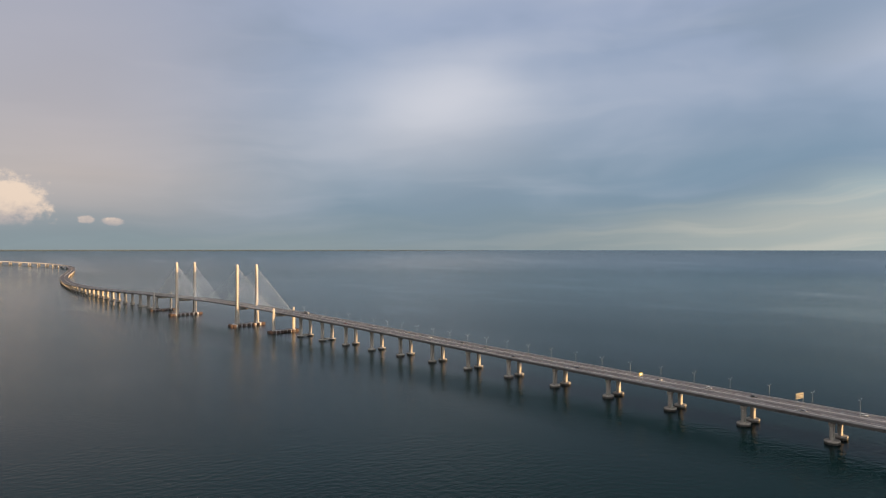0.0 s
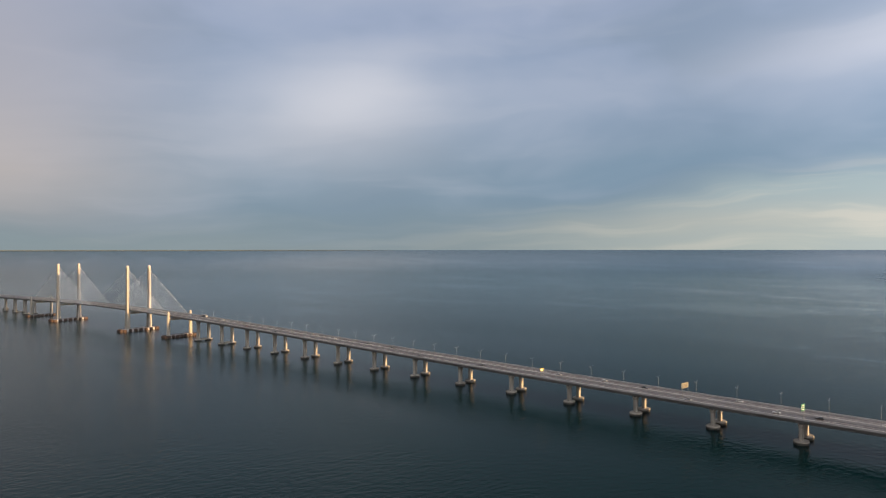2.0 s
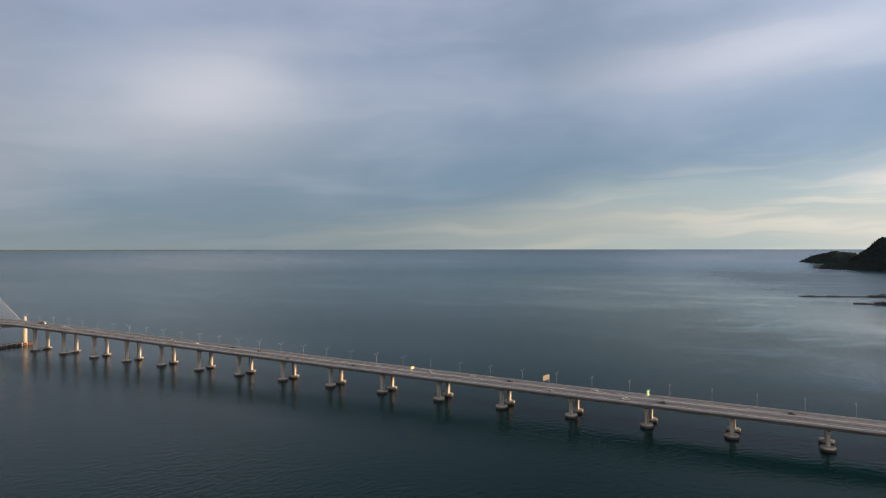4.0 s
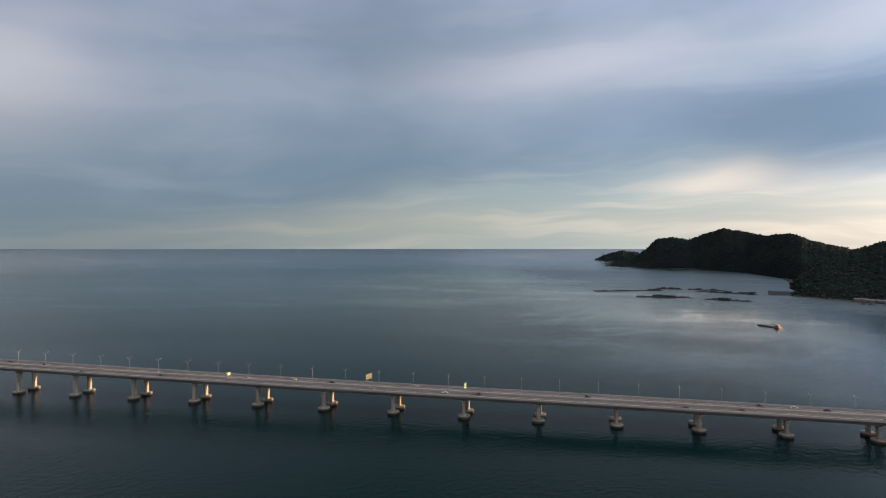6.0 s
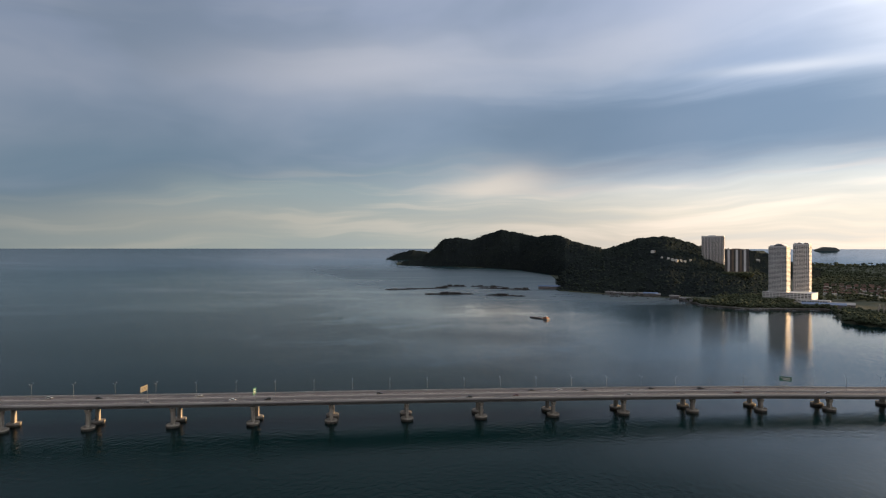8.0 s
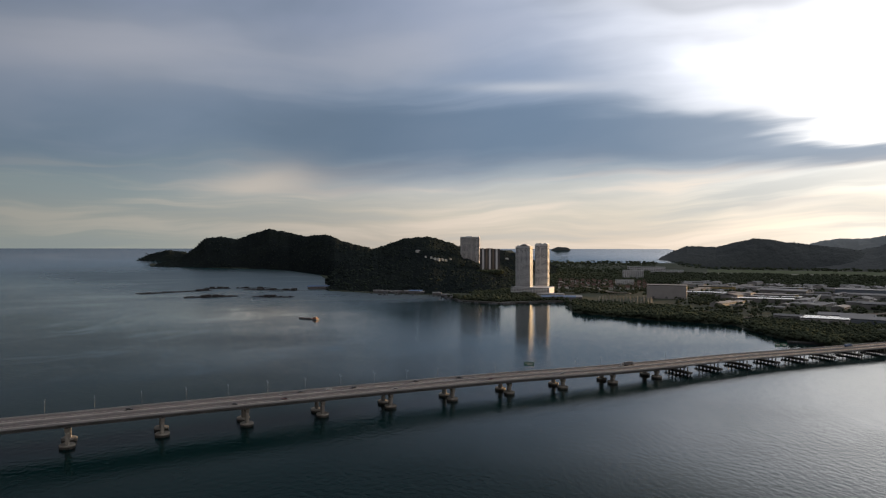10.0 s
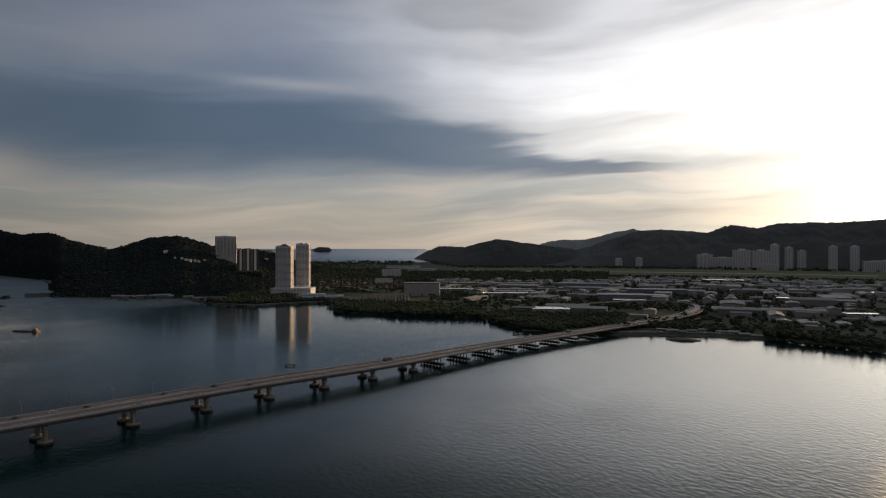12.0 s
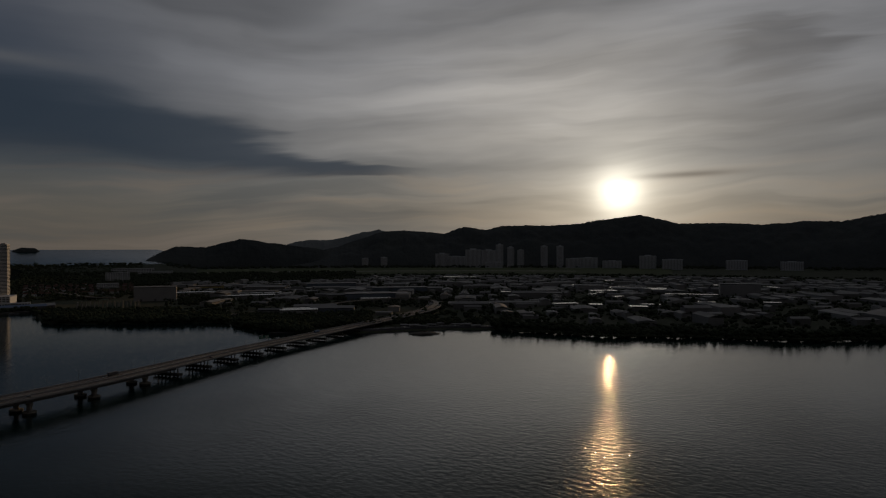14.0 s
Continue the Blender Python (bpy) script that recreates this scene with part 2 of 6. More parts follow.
def water_material():
    mat = bpy.data.materials.new("sea_water")
    mat.use_nodes = True
    n = Nodes(mat.node_tree)
    p = n.add("ShaderNodeBsdfPrincipled")
    pos = n.add("ShaderNodeNewGeometry").outputs["Position"]
    px, py, pz = n.split(pos)
    flat = n.vec(px, py, 0.0)
    # broad drifts of calmer and rougher water, drawn out along the current
    along = n.vec(n.m("MULTIPLY", n.m("ADD", n.m("MULTIPLY", px, 0.75), n.m("MULTIPLY", py, 0.66)), 0.0045),
                  n.m("MULTIPLY", n.m("SUBTRACT", n.m("MULTIPLY", px, 0.66), n.m("MULTIPLY", py, 0.75)), 0.0016))
    calm = n.noise(along, 1.0, 5.0, 0.55, 0.8)
    calm = n.smooth(calm, 0.50, 0.66)
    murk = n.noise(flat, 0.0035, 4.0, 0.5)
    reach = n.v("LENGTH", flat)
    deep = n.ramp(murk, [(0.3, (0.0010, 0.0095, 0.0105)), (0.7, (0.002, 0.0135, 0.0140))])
    # far water gets a teal base in place of its grazing reflection's tint
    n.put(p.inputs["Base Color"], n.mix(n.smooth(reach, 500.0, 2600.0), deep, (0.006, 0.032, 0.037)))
    # thin smooth slicks that the current draws through the bay
    drift = n.noise(n.vec(n.m("MULTIPLY", px, 0.0021), n.m("MULTIPLY", py, 0.0034), 4.0), 1.0, 3.0, 0.5, 1.6)
    line = n.smooth(n.m("ABSOLUTE", n.m("SUBTRACT", drift, 0.5)), 0.022, 0.0)
    bay = n.m("MULTIPLY", n.smooth(px, 350.0, 800.0), n.smooth(reach, 2600.0, 1700.0))
    slick = n.m("MULTIPLY", n.m("MULTIPLY", line, bay), n.smooth(calm, 0.0, 0.6, 0.35, 1.0))
    # reflection strength put in by place: dimmed offshore, raised far out and island side
    edge = n.m("ADD", n.m("SUBTRACT", n.m("MULTIPLY", px, 0.927), n.m("MULTIPLY", py, 0.6)), n.m("MULTIPLY", n.m("SUBTRACT", murk, 0.5), 500.0))
    lagoon = n.smooth(edge, 200.0, 700.0)
    sheltered = n.m("MULTIPLY", lagoon, n.smooth(reach, 2300.0, 1300.0, 0.25, 1.0))
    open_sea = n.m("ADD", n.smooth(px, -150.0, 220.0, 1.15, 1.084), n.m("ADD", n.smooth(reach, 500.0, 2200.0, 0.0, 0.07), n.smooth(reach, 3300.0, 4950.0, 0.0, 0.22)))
    # reflections tinted by place: teal offshore, neutral on the island side
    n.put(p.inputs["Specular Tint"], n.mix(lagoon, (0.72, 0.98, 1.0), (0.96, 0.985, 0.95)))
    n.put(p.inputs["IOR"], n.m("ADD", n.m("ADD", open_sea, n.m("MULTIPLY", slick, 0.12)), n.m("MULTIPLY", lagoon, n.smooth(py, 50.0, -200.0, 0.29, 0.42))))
    far_chop = n.m("MULTIPLY", n.smooth(edge, 300.0, 900.0), n.m("MULTIPLY", n.smooth(reach, 4300.0, 3300.0), n.m("MAXIMUM", n.smooth(reach, 1500.0, 2700.0, 0.0, 0.24), n.m("MULTIPLY", n.smooth(py, 220.0, 480.0), n.smooth(reach, 900.0, 1700.0, 0.0, 0.22)))))
    n.put(p.inputs["Roughness"], n.m("ADD", n.m("SUBTRACT", n.lin(calm, 0.0, 1.0, 0.13, 0.08), n.m("MULTIPLY", sheltered, 0.06)), far_chop))
    w1 = n.noise(n.vec(n.m("MULTIPLY", n.m("ADD", px, n.m("MULTIPLY", py, 0.5)), 0.7), n.m("SUBTRACT", py, n.m("MULTIPLY", px, 0.5)), 0.0), 0.24, 2.0, 0.5)
    w2 = n.noise(flat, 1.4, 2.0, 0.5)
    h = n.m("ADD", n.m("MULTIPLY", w1, 0.72), n.m("MULTIPLY", w2, 0.13))
    b = n.add("ShaderNodeBump")
    b.inputs["Distance"].default_value = 1.0
    # the water between the bridge and the mangroves, and under the far shore, lies almost still
    inner = n.m("MULTIPLY", n.smooth(px, 620.0, 860.0), n.m("MULTIPLY", lagoon, n.smooth(py, 260.0, 60.0)))
    rough_sea = n.m("MULTIPLY", n.lin(calm, 0.0, 1.0, 0.68, 0.38), n.m("SUBTRACT", 1.0, n.m("MULTIPLY", sheltered, 0.64)))
    n.put(b.inputs["Strength"], n.m("MULTIPLY", n.m("MULTIPLY", rough_sea, n.m("SUBTRACT", 1.0, n.m("MULTIPLY", inner, 0.3))), n.m("SUBTRACT", 1.0, n.m("MULTIPLY", slick, 0.6))))
    n.put(b.inputs["Height"], h)
    n.put(p.inputs["Normal"], b.outputs[0])
    n.put(n.add("ShaderNodeOutputMaterial").inputs[0], p.outputs[0])
    return mat


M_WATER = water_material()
M_CONC = material("weathered_concrete", [(0.21, 0.19, 0.165), (0.29, 0.265, 0.23), (0.36, 0.33, 0.285)], 0.85, scales=(0.12, 1.6), bump=0.05, bump_scale=1.5)
# dark concrete for wet feet and slabs; in bearing gaps it paints shade
M_CONC_D = material("dark_concrete", [(0.020, 0.018, 0.016), (0.045, 0.040, 0.034), (0.10, 0.09, 0.075)], 0.9, scales=(0.2, 1.2), bump=0.08, bump_scale=1.2)
M_GIRDER = material("dark_girder_concrete", [(0.12, 0.114, 0.112), (0.17, 0.162, 0.158), (0.22, 0.21, 0.205)], 0.9, scales=(0.06, 1.0), bump=0.04, bump_scale=1.5)
M_PARAPET = material("pale_concrete", [(0.28, 0.268, 0.265), (0.37, 0.355, 0.35)], 0.85, scales=(0.05, 1.2), bump=0.03, bump_scale=2)
M_ROAD = material("asphalt", [(0.050, 0.049, 0.055), (0.066, 0.065, 0.072), (0.084, 0.082, 0.090)], 0.9, scales=(0.03, 0.7))
M_PAINT = material("road_paint", [(0.55, 0.55, 0.52), (0.75, 0.74, 0.7)], 0.7, scales=(0.5, 5))
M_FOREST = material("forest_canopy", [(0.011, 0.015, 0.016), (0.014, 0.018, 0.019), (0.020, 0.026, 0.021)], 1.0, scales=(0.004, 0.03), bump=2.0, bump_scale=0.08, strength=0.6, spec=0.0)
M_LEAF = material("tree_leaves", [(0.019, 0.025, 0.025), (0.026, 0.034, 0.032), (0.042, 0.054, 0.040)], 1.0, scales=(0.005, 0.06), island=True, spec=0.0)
# leaf colour lightened to carry the haze over the town
M_TOWN_LEAF = material("haze_lightened_trees", [(0.040, 0.048, 0.034), (0.055, 0.066, 0.044), (0.078, 0.090, 0.055)], 1.0, scales=(0.005, 0.06), island=True, spec=0.0)
# haze is put into these forest colours: paler and bluer ridge by ridge
M_FAR = material("haze_tinted_far_forest", [(0.066, 0.074, 0.077), (0.078, 0.086, 0.088), (0.094, 0.103, 0.100)], 1.0, scales=(0.004, 0.03), bump=4.0, bump_scale=0.05, strength=1.0, spec=0.1)
M_MID = material("haze_tinted_mid_forest", [(0.050, 0.057, 0.060), (0.060, 0.068, 0.070), (0.072, 0.082, 0.080)], 1.0, scales=(0.004, 0.03), bump=4.0, bump_scale=0.05, strength=1.0, spec=0.1)
M_HAZE = material("haze_paled_forest", [(0.25, 0.275, 0.285), (0.29, 0.315, 0.32)], 1.0, scales=(0.004, 0.03), spec=0.1)
M_GROUND = material("open_ground", [(0.032, 0.040, 0.026), (0.045, 0.053, 0.034), (0.068, 0.068, 0.050)], 1.0, scales=(0.004, 0.03), bump=0.6, bump_scale=0.1, spec=0.1)
M_GRASS = material("airfield_grass", [(0.055, 0.070, 0.032), (0.080, 0.096, 0.045)], 1.0, scales=(0.004, 0.03), spec=0.1)
M_STEEL = material("grey_galvanised_steel", [(0.10, 0.12, 0.14), (0.14, 0.165, 0.19)], 0.7, 0.0, scales=(0.5, 4))
M_CABLE = material("pale_cable_sheath", [(0.62, 0.60, 0.56), (0.74, 0.72, 0.68)], 0.6, scales=(0.05, 0.5))
M_WHITE = material("white_paint", [(0.70, 0.69, 0.66), (0.80, 0.79, 0.76)], 0.7, scales=(0.2, 2))
M_RUST = material("rusty_brown_steel", [(0.025, 0.016, 0.012), (0.065, 0.035, 0.024)], 0.8, scales=(0.3, 3), bump=0.05, bump_scale=2)
M_BLACK = material("black_rubber", [(0.012, 0.012, 0.012), (0.03, 0.03, 0.03)], 0.8)
M_GLASS = material("dark_window_glass", [(0.02, 0.025, 0.03), (0.05, 0.06, 0.065)], 0.15, scales=(0.1, 0.6))
M_TOWER = material("cream_tower_render", [(0.60, 0.61, 0.63), (0.70, 0.71, 0.73)], 0.85, scales=(0.05, 0.6))
M_WINDOW = material("grey_window_glass", [(0.026, 0.032, 0.042), (0.06, 0.068, 0.082)], 0.25, scales=(0.15, 1.2))
M_TOWER_B = material("brown_tower_render", [(0.14, 0.11, 0.09), (0.20, 0.16, 0.13)], 0.85, scales=(0.05, 0.6))
M_WALL = material("factory_wall", [(0.14, 0.136, 0.134), (0.23, 0.225, 0.22), (0.42, 0.41, 0.395)], 0.85, scales=(0.02, 0.5), varied=0.6)
M_ROOF = material("dark_weathered_roof", [(0.10, 0.10, 0.105), (0.16, 0.158, 0.16), (0.22, 0.217, 0.215), (0.36, 0.355, 0.35)], 0.75, 0.0, scales=(0.02, 0.4), varied=0.7, spec=0.2)
M_TIN = material("shiny_metal_roof", [(0.38, 0.38, 0.38), (0.52, 0.52, 0.51)], 0.26, 0.85, scales=(0.03, 0.5), varied=0.5)
M_TILE = material("red_tile_roof", [(0.055, 0.026, 0.020), (0.11, 0.048, 0.034)], 0.85, scales=(0.05, 0.8), varied=0.5)
M_WOOD = material("grey_weathered_wood", [(0.022, 0.021, 0.021), (0.05, 0.046, 0.044)], 0.9, scales=(0.2, 3))
M_GREEN = material("green_sign_sheet", [(0.012, 0.11, 0.065), (0.018, 0.14, 0.085)], 0.5, scales=(0.5, 4))
M_YELLOW = material("yellow_sign_sheet", [(0.25, 0.21, 0.012), (0.30, 0.25, 0.018)], 0.5, scales=(0.5, 4))
M_CREAM = material("faded_cream_sign_sheet", [(0.14, 0.125, 0.085), (0.18, 0.16, 0.11)], 0.6, scales=(0.5, 4))
M_ROCK = material("dark_shore_rock", [(0.05, 0.045, 0.04), (0.11, 0.10, 0.09)], 0.95, scales=(0.1, 1.2), bump=0.3, bump_scale=0.8)
M_HULL = material("grey_boat_hull", [(0.09, 0.09, 0.10), (0.16, 0.15, 0.15)], 0.6, scales=(0.2, 2))
M_ORANGE = material("orange_deckhouse_paint", [(0.20, 0.07, 0.035), (0.26, 0.10, 0.05)], 0.6, scales=(0.3, 3))
# ochre that puts low yellow sunlight into a wall's colour
M_OCHRE = material("sunlit_wall_ochre", [(0.34, 0.26, 0.10), (0.46, 0.36, 0.16)], 0.8, scales=(0.05, 0.8))
M_CLAD = material("blue_grey_cladding", [(0.10, 0.125, 0.16), (0.17, 0.20, 0.24)], 0.6, scales=(0.03, 0.5))
M_BLUE = material("blue_sheet_roof", [(0.05, 0.10, 0.20), (0.09, 0.15, 0.28)], 0.5, scales=(0.05, 1))


def car_paint(name, c):
    return material(name, [tuple(v * 0.85 for v in c), c], 0.3, 0.0, scales=(0.4, 3))


CAR_PAINTS = [car_paint("black_car_paint", (0.012, 0.012, 0.014)), car_paint("white_car_paint", (0.75, 0.75, 0.74)),
              car_paint("maroon_car_paint", (0.10, 0.012, 0.016)), car_paint("silver_car_paint", (0.35, 0.36, 0.37))]

# ---------------------------------------------------------------- tools for meshes


def add_to(ob, mat, parent=None, label=""):
    if mat is not None:
        ob.data.materials.append(mat)
    if parent is not None:
        ob.parent = parent
    if label:
        ob["label"] = label
    return ob


# yellow front strip and end wall imitate sunlight by colour
def part(name, bm, mat, parent=None, label="", smooth=False):
    """Links a bmesh as one mesh object, under a thing or a part where one is given."""
    me = bpy.data.meshes.new(name)
    bm.to_mesh(me)
    bm.free()
    if smooth:
        me.polygons.foreach_set("use_smooth", [True] * len(me.polygons))
    return add_to(new(name, me), mat, parent, label)


def from_lists(name, verts, faces, mat, parent=None, label="", smooth=False):
    me = bpy.data.meshes.new(name)
    me.from_pydata(verts, [], faces)
    if smooth:
        me.polygons.foreach_set("use_smooth", [True] * len(me.polygons))
    me.update()
    return add_to(new(name, me), mat, parent, label)


def shared(name, me, parent, m, label=""):
    """One more object on a mesh that exists already."""
    ob = new(name, me)
    ob.parent = parent
    ob.matrix_basis = m
    if label:
        ob["label"] = label
    return ob


def thing(name, label, category, m=None, group="", kind=""):
    ob = tagged(new(name), label, category, group, kind)
    if m is not None:
        ob.matrix_basis = m
    return ob


def box(bm, x0, x1, y0, y1, z0, z1, m=None):
    vs = [bm.verts.new((x, y, z)) for z in (z0, z1) for x, y in ((x0, y0), (x1, y0), (x1, y1), (x0, y1))]
    for f in ((3, 2, 1, 0), (4, 5, 6, 7), (0, 1, 5, 4), (1, 2, 6, 5), (2, 3, 7, 6), (3, 0, 4, 7)):
        bm.faces.new([vs[i] for i in f])
    if m is not None:
        bmesh.ops.transform(bm, matrix=m, verts=vs)
    return vs


def lathe(bm, rings, sides=12, m=None, squash=1.0):
    """Rings of (radius, height), closed at both ends; squash widens along y."""
    loops = []
    for r, z in rings:
        loops.append([bm.verts.new((r * math.cos(2 * math.pi * i / sides), r * squash * math.sin(2 * math.pi * i / sides), z)) for i in range(sides)])
    for a, b in zip(loops, loops[1:]):
        for i in range(sides):
            bm.faces.new((a[i], a[(i + 1) % sides], b[(i + 1) % sides], b[i]))
    bm.faces.new(loops[0][::-1])
    bm.faces.new(loops[-1])
    if m is not None:
        bmesh.ops.transform(bm, matrix=m, verts=[v for l in loops for v in l])


def rod(bm, p, q, r0, r1=None, sides=6):
    p, q = Vector(p), Vector(q)
    m = Matrix.Translation(p) @ (q - p).to_track_quat("Z", "Y").to_matrix().to_4x4()
    lathe(bm, [(r0, 0), (r0 if r1 is None else r1, (q - p).length)], sides, m)


def interp(x, pts):
    """Smooth interpolation through (x, value) pairs."""
    if x <= pts[0][0]:
        return pts[0][1]
    for (a, va), (b, vb) in zip(pts, pts[1:]):
        if x <= b:
            u = (x - a) / (b - a)
            return va + (vb - va) * u
    return pts[-1][1]


def polar(az, r):
    return r * math.sin(radians(az)), r * math.cos(radians(az))


# ---------------------------------------------------------------- sea
# The sheet rises very gently far out, so that its rim meets the line of the horizon.
FAR_START, FAR_END = 3000.0, 4950.0
RIM = EYE_Z - FAR_END * math.tan(radians(0.08))


def swell(x, y):
    r, az = math.hypot(x, y), math.degrees(math.atan2(x, y))
    keep = 1.0 if az < 96 else max(1 - (az - 96) / 3.0, 0.0) if az < 170 else (az - 170) / 10.0
    return keep * RIM * max((r - FAR_START) / (FAR_END - FAR_START), 0.0) ** 3


def make_sea():
    radii = [0, 150, 350, 600, 900, 1300, 1800, 2400] + [3000 + 97.5 * i for i in range(21)]
    verts, faces, n = [(0, 0, 0)], [], 360
    for r in radii[1:]:
        for i in range(n):
            x, y = polar(360 * i / n + 0.5, r)
            verts.append((x, y, swell(x, y)))
    for i in range(n):
        faces.append((0, 1 + (i + 1) % n, 1 + i))
    for k in range(len(radii) - 2):
        for i in range(n):
            a, b = 1 + k * n + i, 1 + k * n + (i + 1) % n
            faces.append((a, b, b + n, a + n))
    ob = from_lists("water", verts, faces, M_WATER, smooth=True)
    tagged(ob, "calm grey-green sea with fine ripples", "sea", kind="structure")


make_sea()

# ---------------------------------------------------------------- land
COAST = [(51, 4031), (54.5, 3889), (59, 3744), (62.5, 3592), (64.6, 3029), (65.2, 2562), (65.5, 1869), (69.7, 1755), (75, 1684),
         (77.5, 1493), (80.6, 1440), (85, 1492), (86.8, 1505), (87.4, 1262), (89.6, 1215), (94.6, 1157), (100.7, 1132),
         (101.6, 1081), (104.3, 982), (108.7, 930), (113.7, 939), (120, 968), (125, 966), (130, 936), (134.6, 915),
         (143, 945), (149.3, 964), (155, 1035), (166, 1250)]


def land_z(x, y):
    return swell(x, y) + 2.6


def make_land():
    azs = [50.8 + 0.3 * i for i in range(385)]
    rel = [0, 6, 14, 40, 90, 160, 260, 380, 520, 700, 900, 1150, 1400, 1700, 2000, 2400]
    verts, faces = [], []
    for a in azs:
        r0 = interp(a, COAST) + 14 * noise.noise((a * 1.7, 0, 0)) + 7 * noise.noise((a * 6.0, 4, 0))
        end = interp(a, [(53.5, r0 + 160), (57, 4900), (82, 4900), (84, 4260), (98.5, 4260), (100.5, 4900)])
        for k, d in enumerate(rel):
            r = min(r0 + d, end) if k < len(rel) - 1 else end
            x, y = polar(a, r)
            z = swell(x, y) + (-1.2, 0.5, 1.6)[k] if k < 3 else land_z(x, y) + 1.2 * noise.noise((x * 0.01, y * 0.01, 0))
            verts.append((x, y, z if k < len(rel) - 1 else swell(x, y) - 1))
    n = len(rel)
    for i in range(len(azs) - 1):
        for k in range(n - 1):
            a = i * n + k
            faces.append((a, a + n, a + n + 1, a + 1))
    ob = from_lists("ground", verts, faces, M_GROUND, smooth=True)
    tagged(ob, "flat reclaimed coastal land with scrub and bare earth", "ground", kind="structure")


make_land()


def make_hill(name, label, skyline, ridge, front, back=250.0, rough=1.0, mat=None, step=0.07, rows=64, crest=False):
    """A wooded hill: skyline gives (heading, height angle) of the crest, ridge the distance of the crest."""
    a0, a1 = skyline[0][0], skyline[-1][0]
    count = int((a1 - a0) / step) + 1
    verts, faces = [], []
    tops = []
    for i in range(count):
        a = a0 + step * i
        rr = interp(a, ridge)
        top = EYE_Z + rr * math.tan(radians(interp(a, skyline)))
        top += rough * (5.0 * noise.noise((a * 1.1, rr * 0.01, 2)) + 4.0 * noise.noise((a * 3.3, 1, 7)))
        fr = interp(a, front) if isinstance(front, list) else front
        for k in range(rows + 1):
            u = k / rows
            r = rr - fr + (fr + back) * u
            x, y = polar(a, r)
            base = swell(x, y)
            if r <= rr:
                w = (r - rr + fr) / fr
                h = 1 - (1 - w) ** 1.6
            else:
                h = max(1 - ((r - rr) / back) ** 1.5, 0)
            gully = noise.noise((x * 0.006, y * 0.006, 3)) * 0.16 + noise.noise((x * 0.018, y * 0.018, 9)) * 0.07
            h *= 1 - max(0.0, (1 - abs(2 * w - 1)) if r <= rr else 0) * (0.12 + gully)
            z = base - 2 + (top - base + 2) * h + rough * (1.5 * noise.noise((x * 0.05, y * 0.05, 0)) + 3.2 * noise.noise((x * 0.093, y * 0.093, 5)) + 1.6 * noise.noise((x * 0.21, y * 0.21, 8)))
            if k in (0, rows):
                z = base - 4
            verts.append((x, y, z))
            tops.append((x, y, z, k))
    n = rows + 1
    for i in range(count - 1):
        for k in range(rows):
            a = i * n + k
            faces.append((a, a + n, a + n + 1, a + 1))
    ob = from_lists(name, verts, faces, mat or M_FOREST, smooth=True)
    tagged(ob, label, "hill", kind="structure")
    pairs = [(p, q) for p, q in zip(tops, tops[1:]) if 1 < p[3] < rows - 1]
    if crest:
        pairs = [(p, q) for p, q in pairs if abs(math.hypot(p[0], p[1]) - interp(math.degrees(math.atan2(p[0], p[1])), ridge)) < 30]
    return [(p[0], p[1], p[2], q[0], q[1], q[2]) for p, q in pairs]


HILL_TOPS = []
HILL_TOPS += make_hill("hill", "small dark wooded island hill off the headland", [(49.7, -1.1), (50.9, -0.52), (52.2, -0.21), (53.5, -0.41), (55.2, -1.1)], [(49, 4520)], 150)
HILL_TOPS += make_hill("hill", "dark forested headland ridge above the bay",
                       [(50.8, -1.5), (51.6, -1.28), (53.0, -1.05), (53.7, -0.5), (54.24, -0.05), (55, 0.77), (56.3, 0.97), (57.6, 0.76), (60.3, 1.67), (61.6, 1.41),
                        (63.5, 1.0), (65.2, 1.19), (66.4, 0.69), (69.2, -0.05), (72, -0.6), (75, -1.5)],
                       [(50, 4150), (58, 4150), (62, 4000), (66, 3400), (75, 2900)], [(50, 140), (54, 250), (60, 400), (66, 700), (75, 600)], 400, rows=90)
HILL_TOPS += make_hill("hill", "dark forested coastal hill with a rounded top",
                       [(65.3, -3.6), (65.9, -2.2), (67, -1.3), (68.5, -0.6), (70.6, 0.19), (72.4, 0.85), (74.3, 1.03), (75.8, 0.6), (77.3, 0.09),
                        (79, -0.8), (81, -1.6), (83, -2.6), (84.5, -3.6)],
                       [(65, 2050), (70, 2450), (76, 2500), (85, 2250)], [(65.3, 190), (70, 690), (75, 800), (80, 700), (85, 400)], 500, rows=140)
HILL_TOPS += make_hill("hill", "low wooded rise behind the apartment towers", [(77.5, -0.6), (79, -0.1), (81, -0.2), (82.3, -0.5), (84, -1.1), (86, -1.6)], [(77, 3300)], 500)
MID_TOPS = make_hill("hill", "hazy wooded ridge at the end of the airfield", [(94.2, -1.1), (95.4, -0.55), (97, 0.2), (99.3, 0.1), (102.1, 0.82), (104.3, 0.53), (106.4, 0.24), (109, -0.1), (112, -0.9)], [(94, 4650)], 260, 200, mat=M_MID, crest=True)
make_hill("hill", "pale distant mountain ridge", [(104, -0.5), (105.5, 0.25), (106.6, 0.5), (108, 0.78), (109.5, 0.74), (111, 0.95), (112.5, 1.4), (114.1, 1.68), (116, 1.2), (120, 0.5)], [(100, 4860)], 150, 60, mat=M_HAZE)
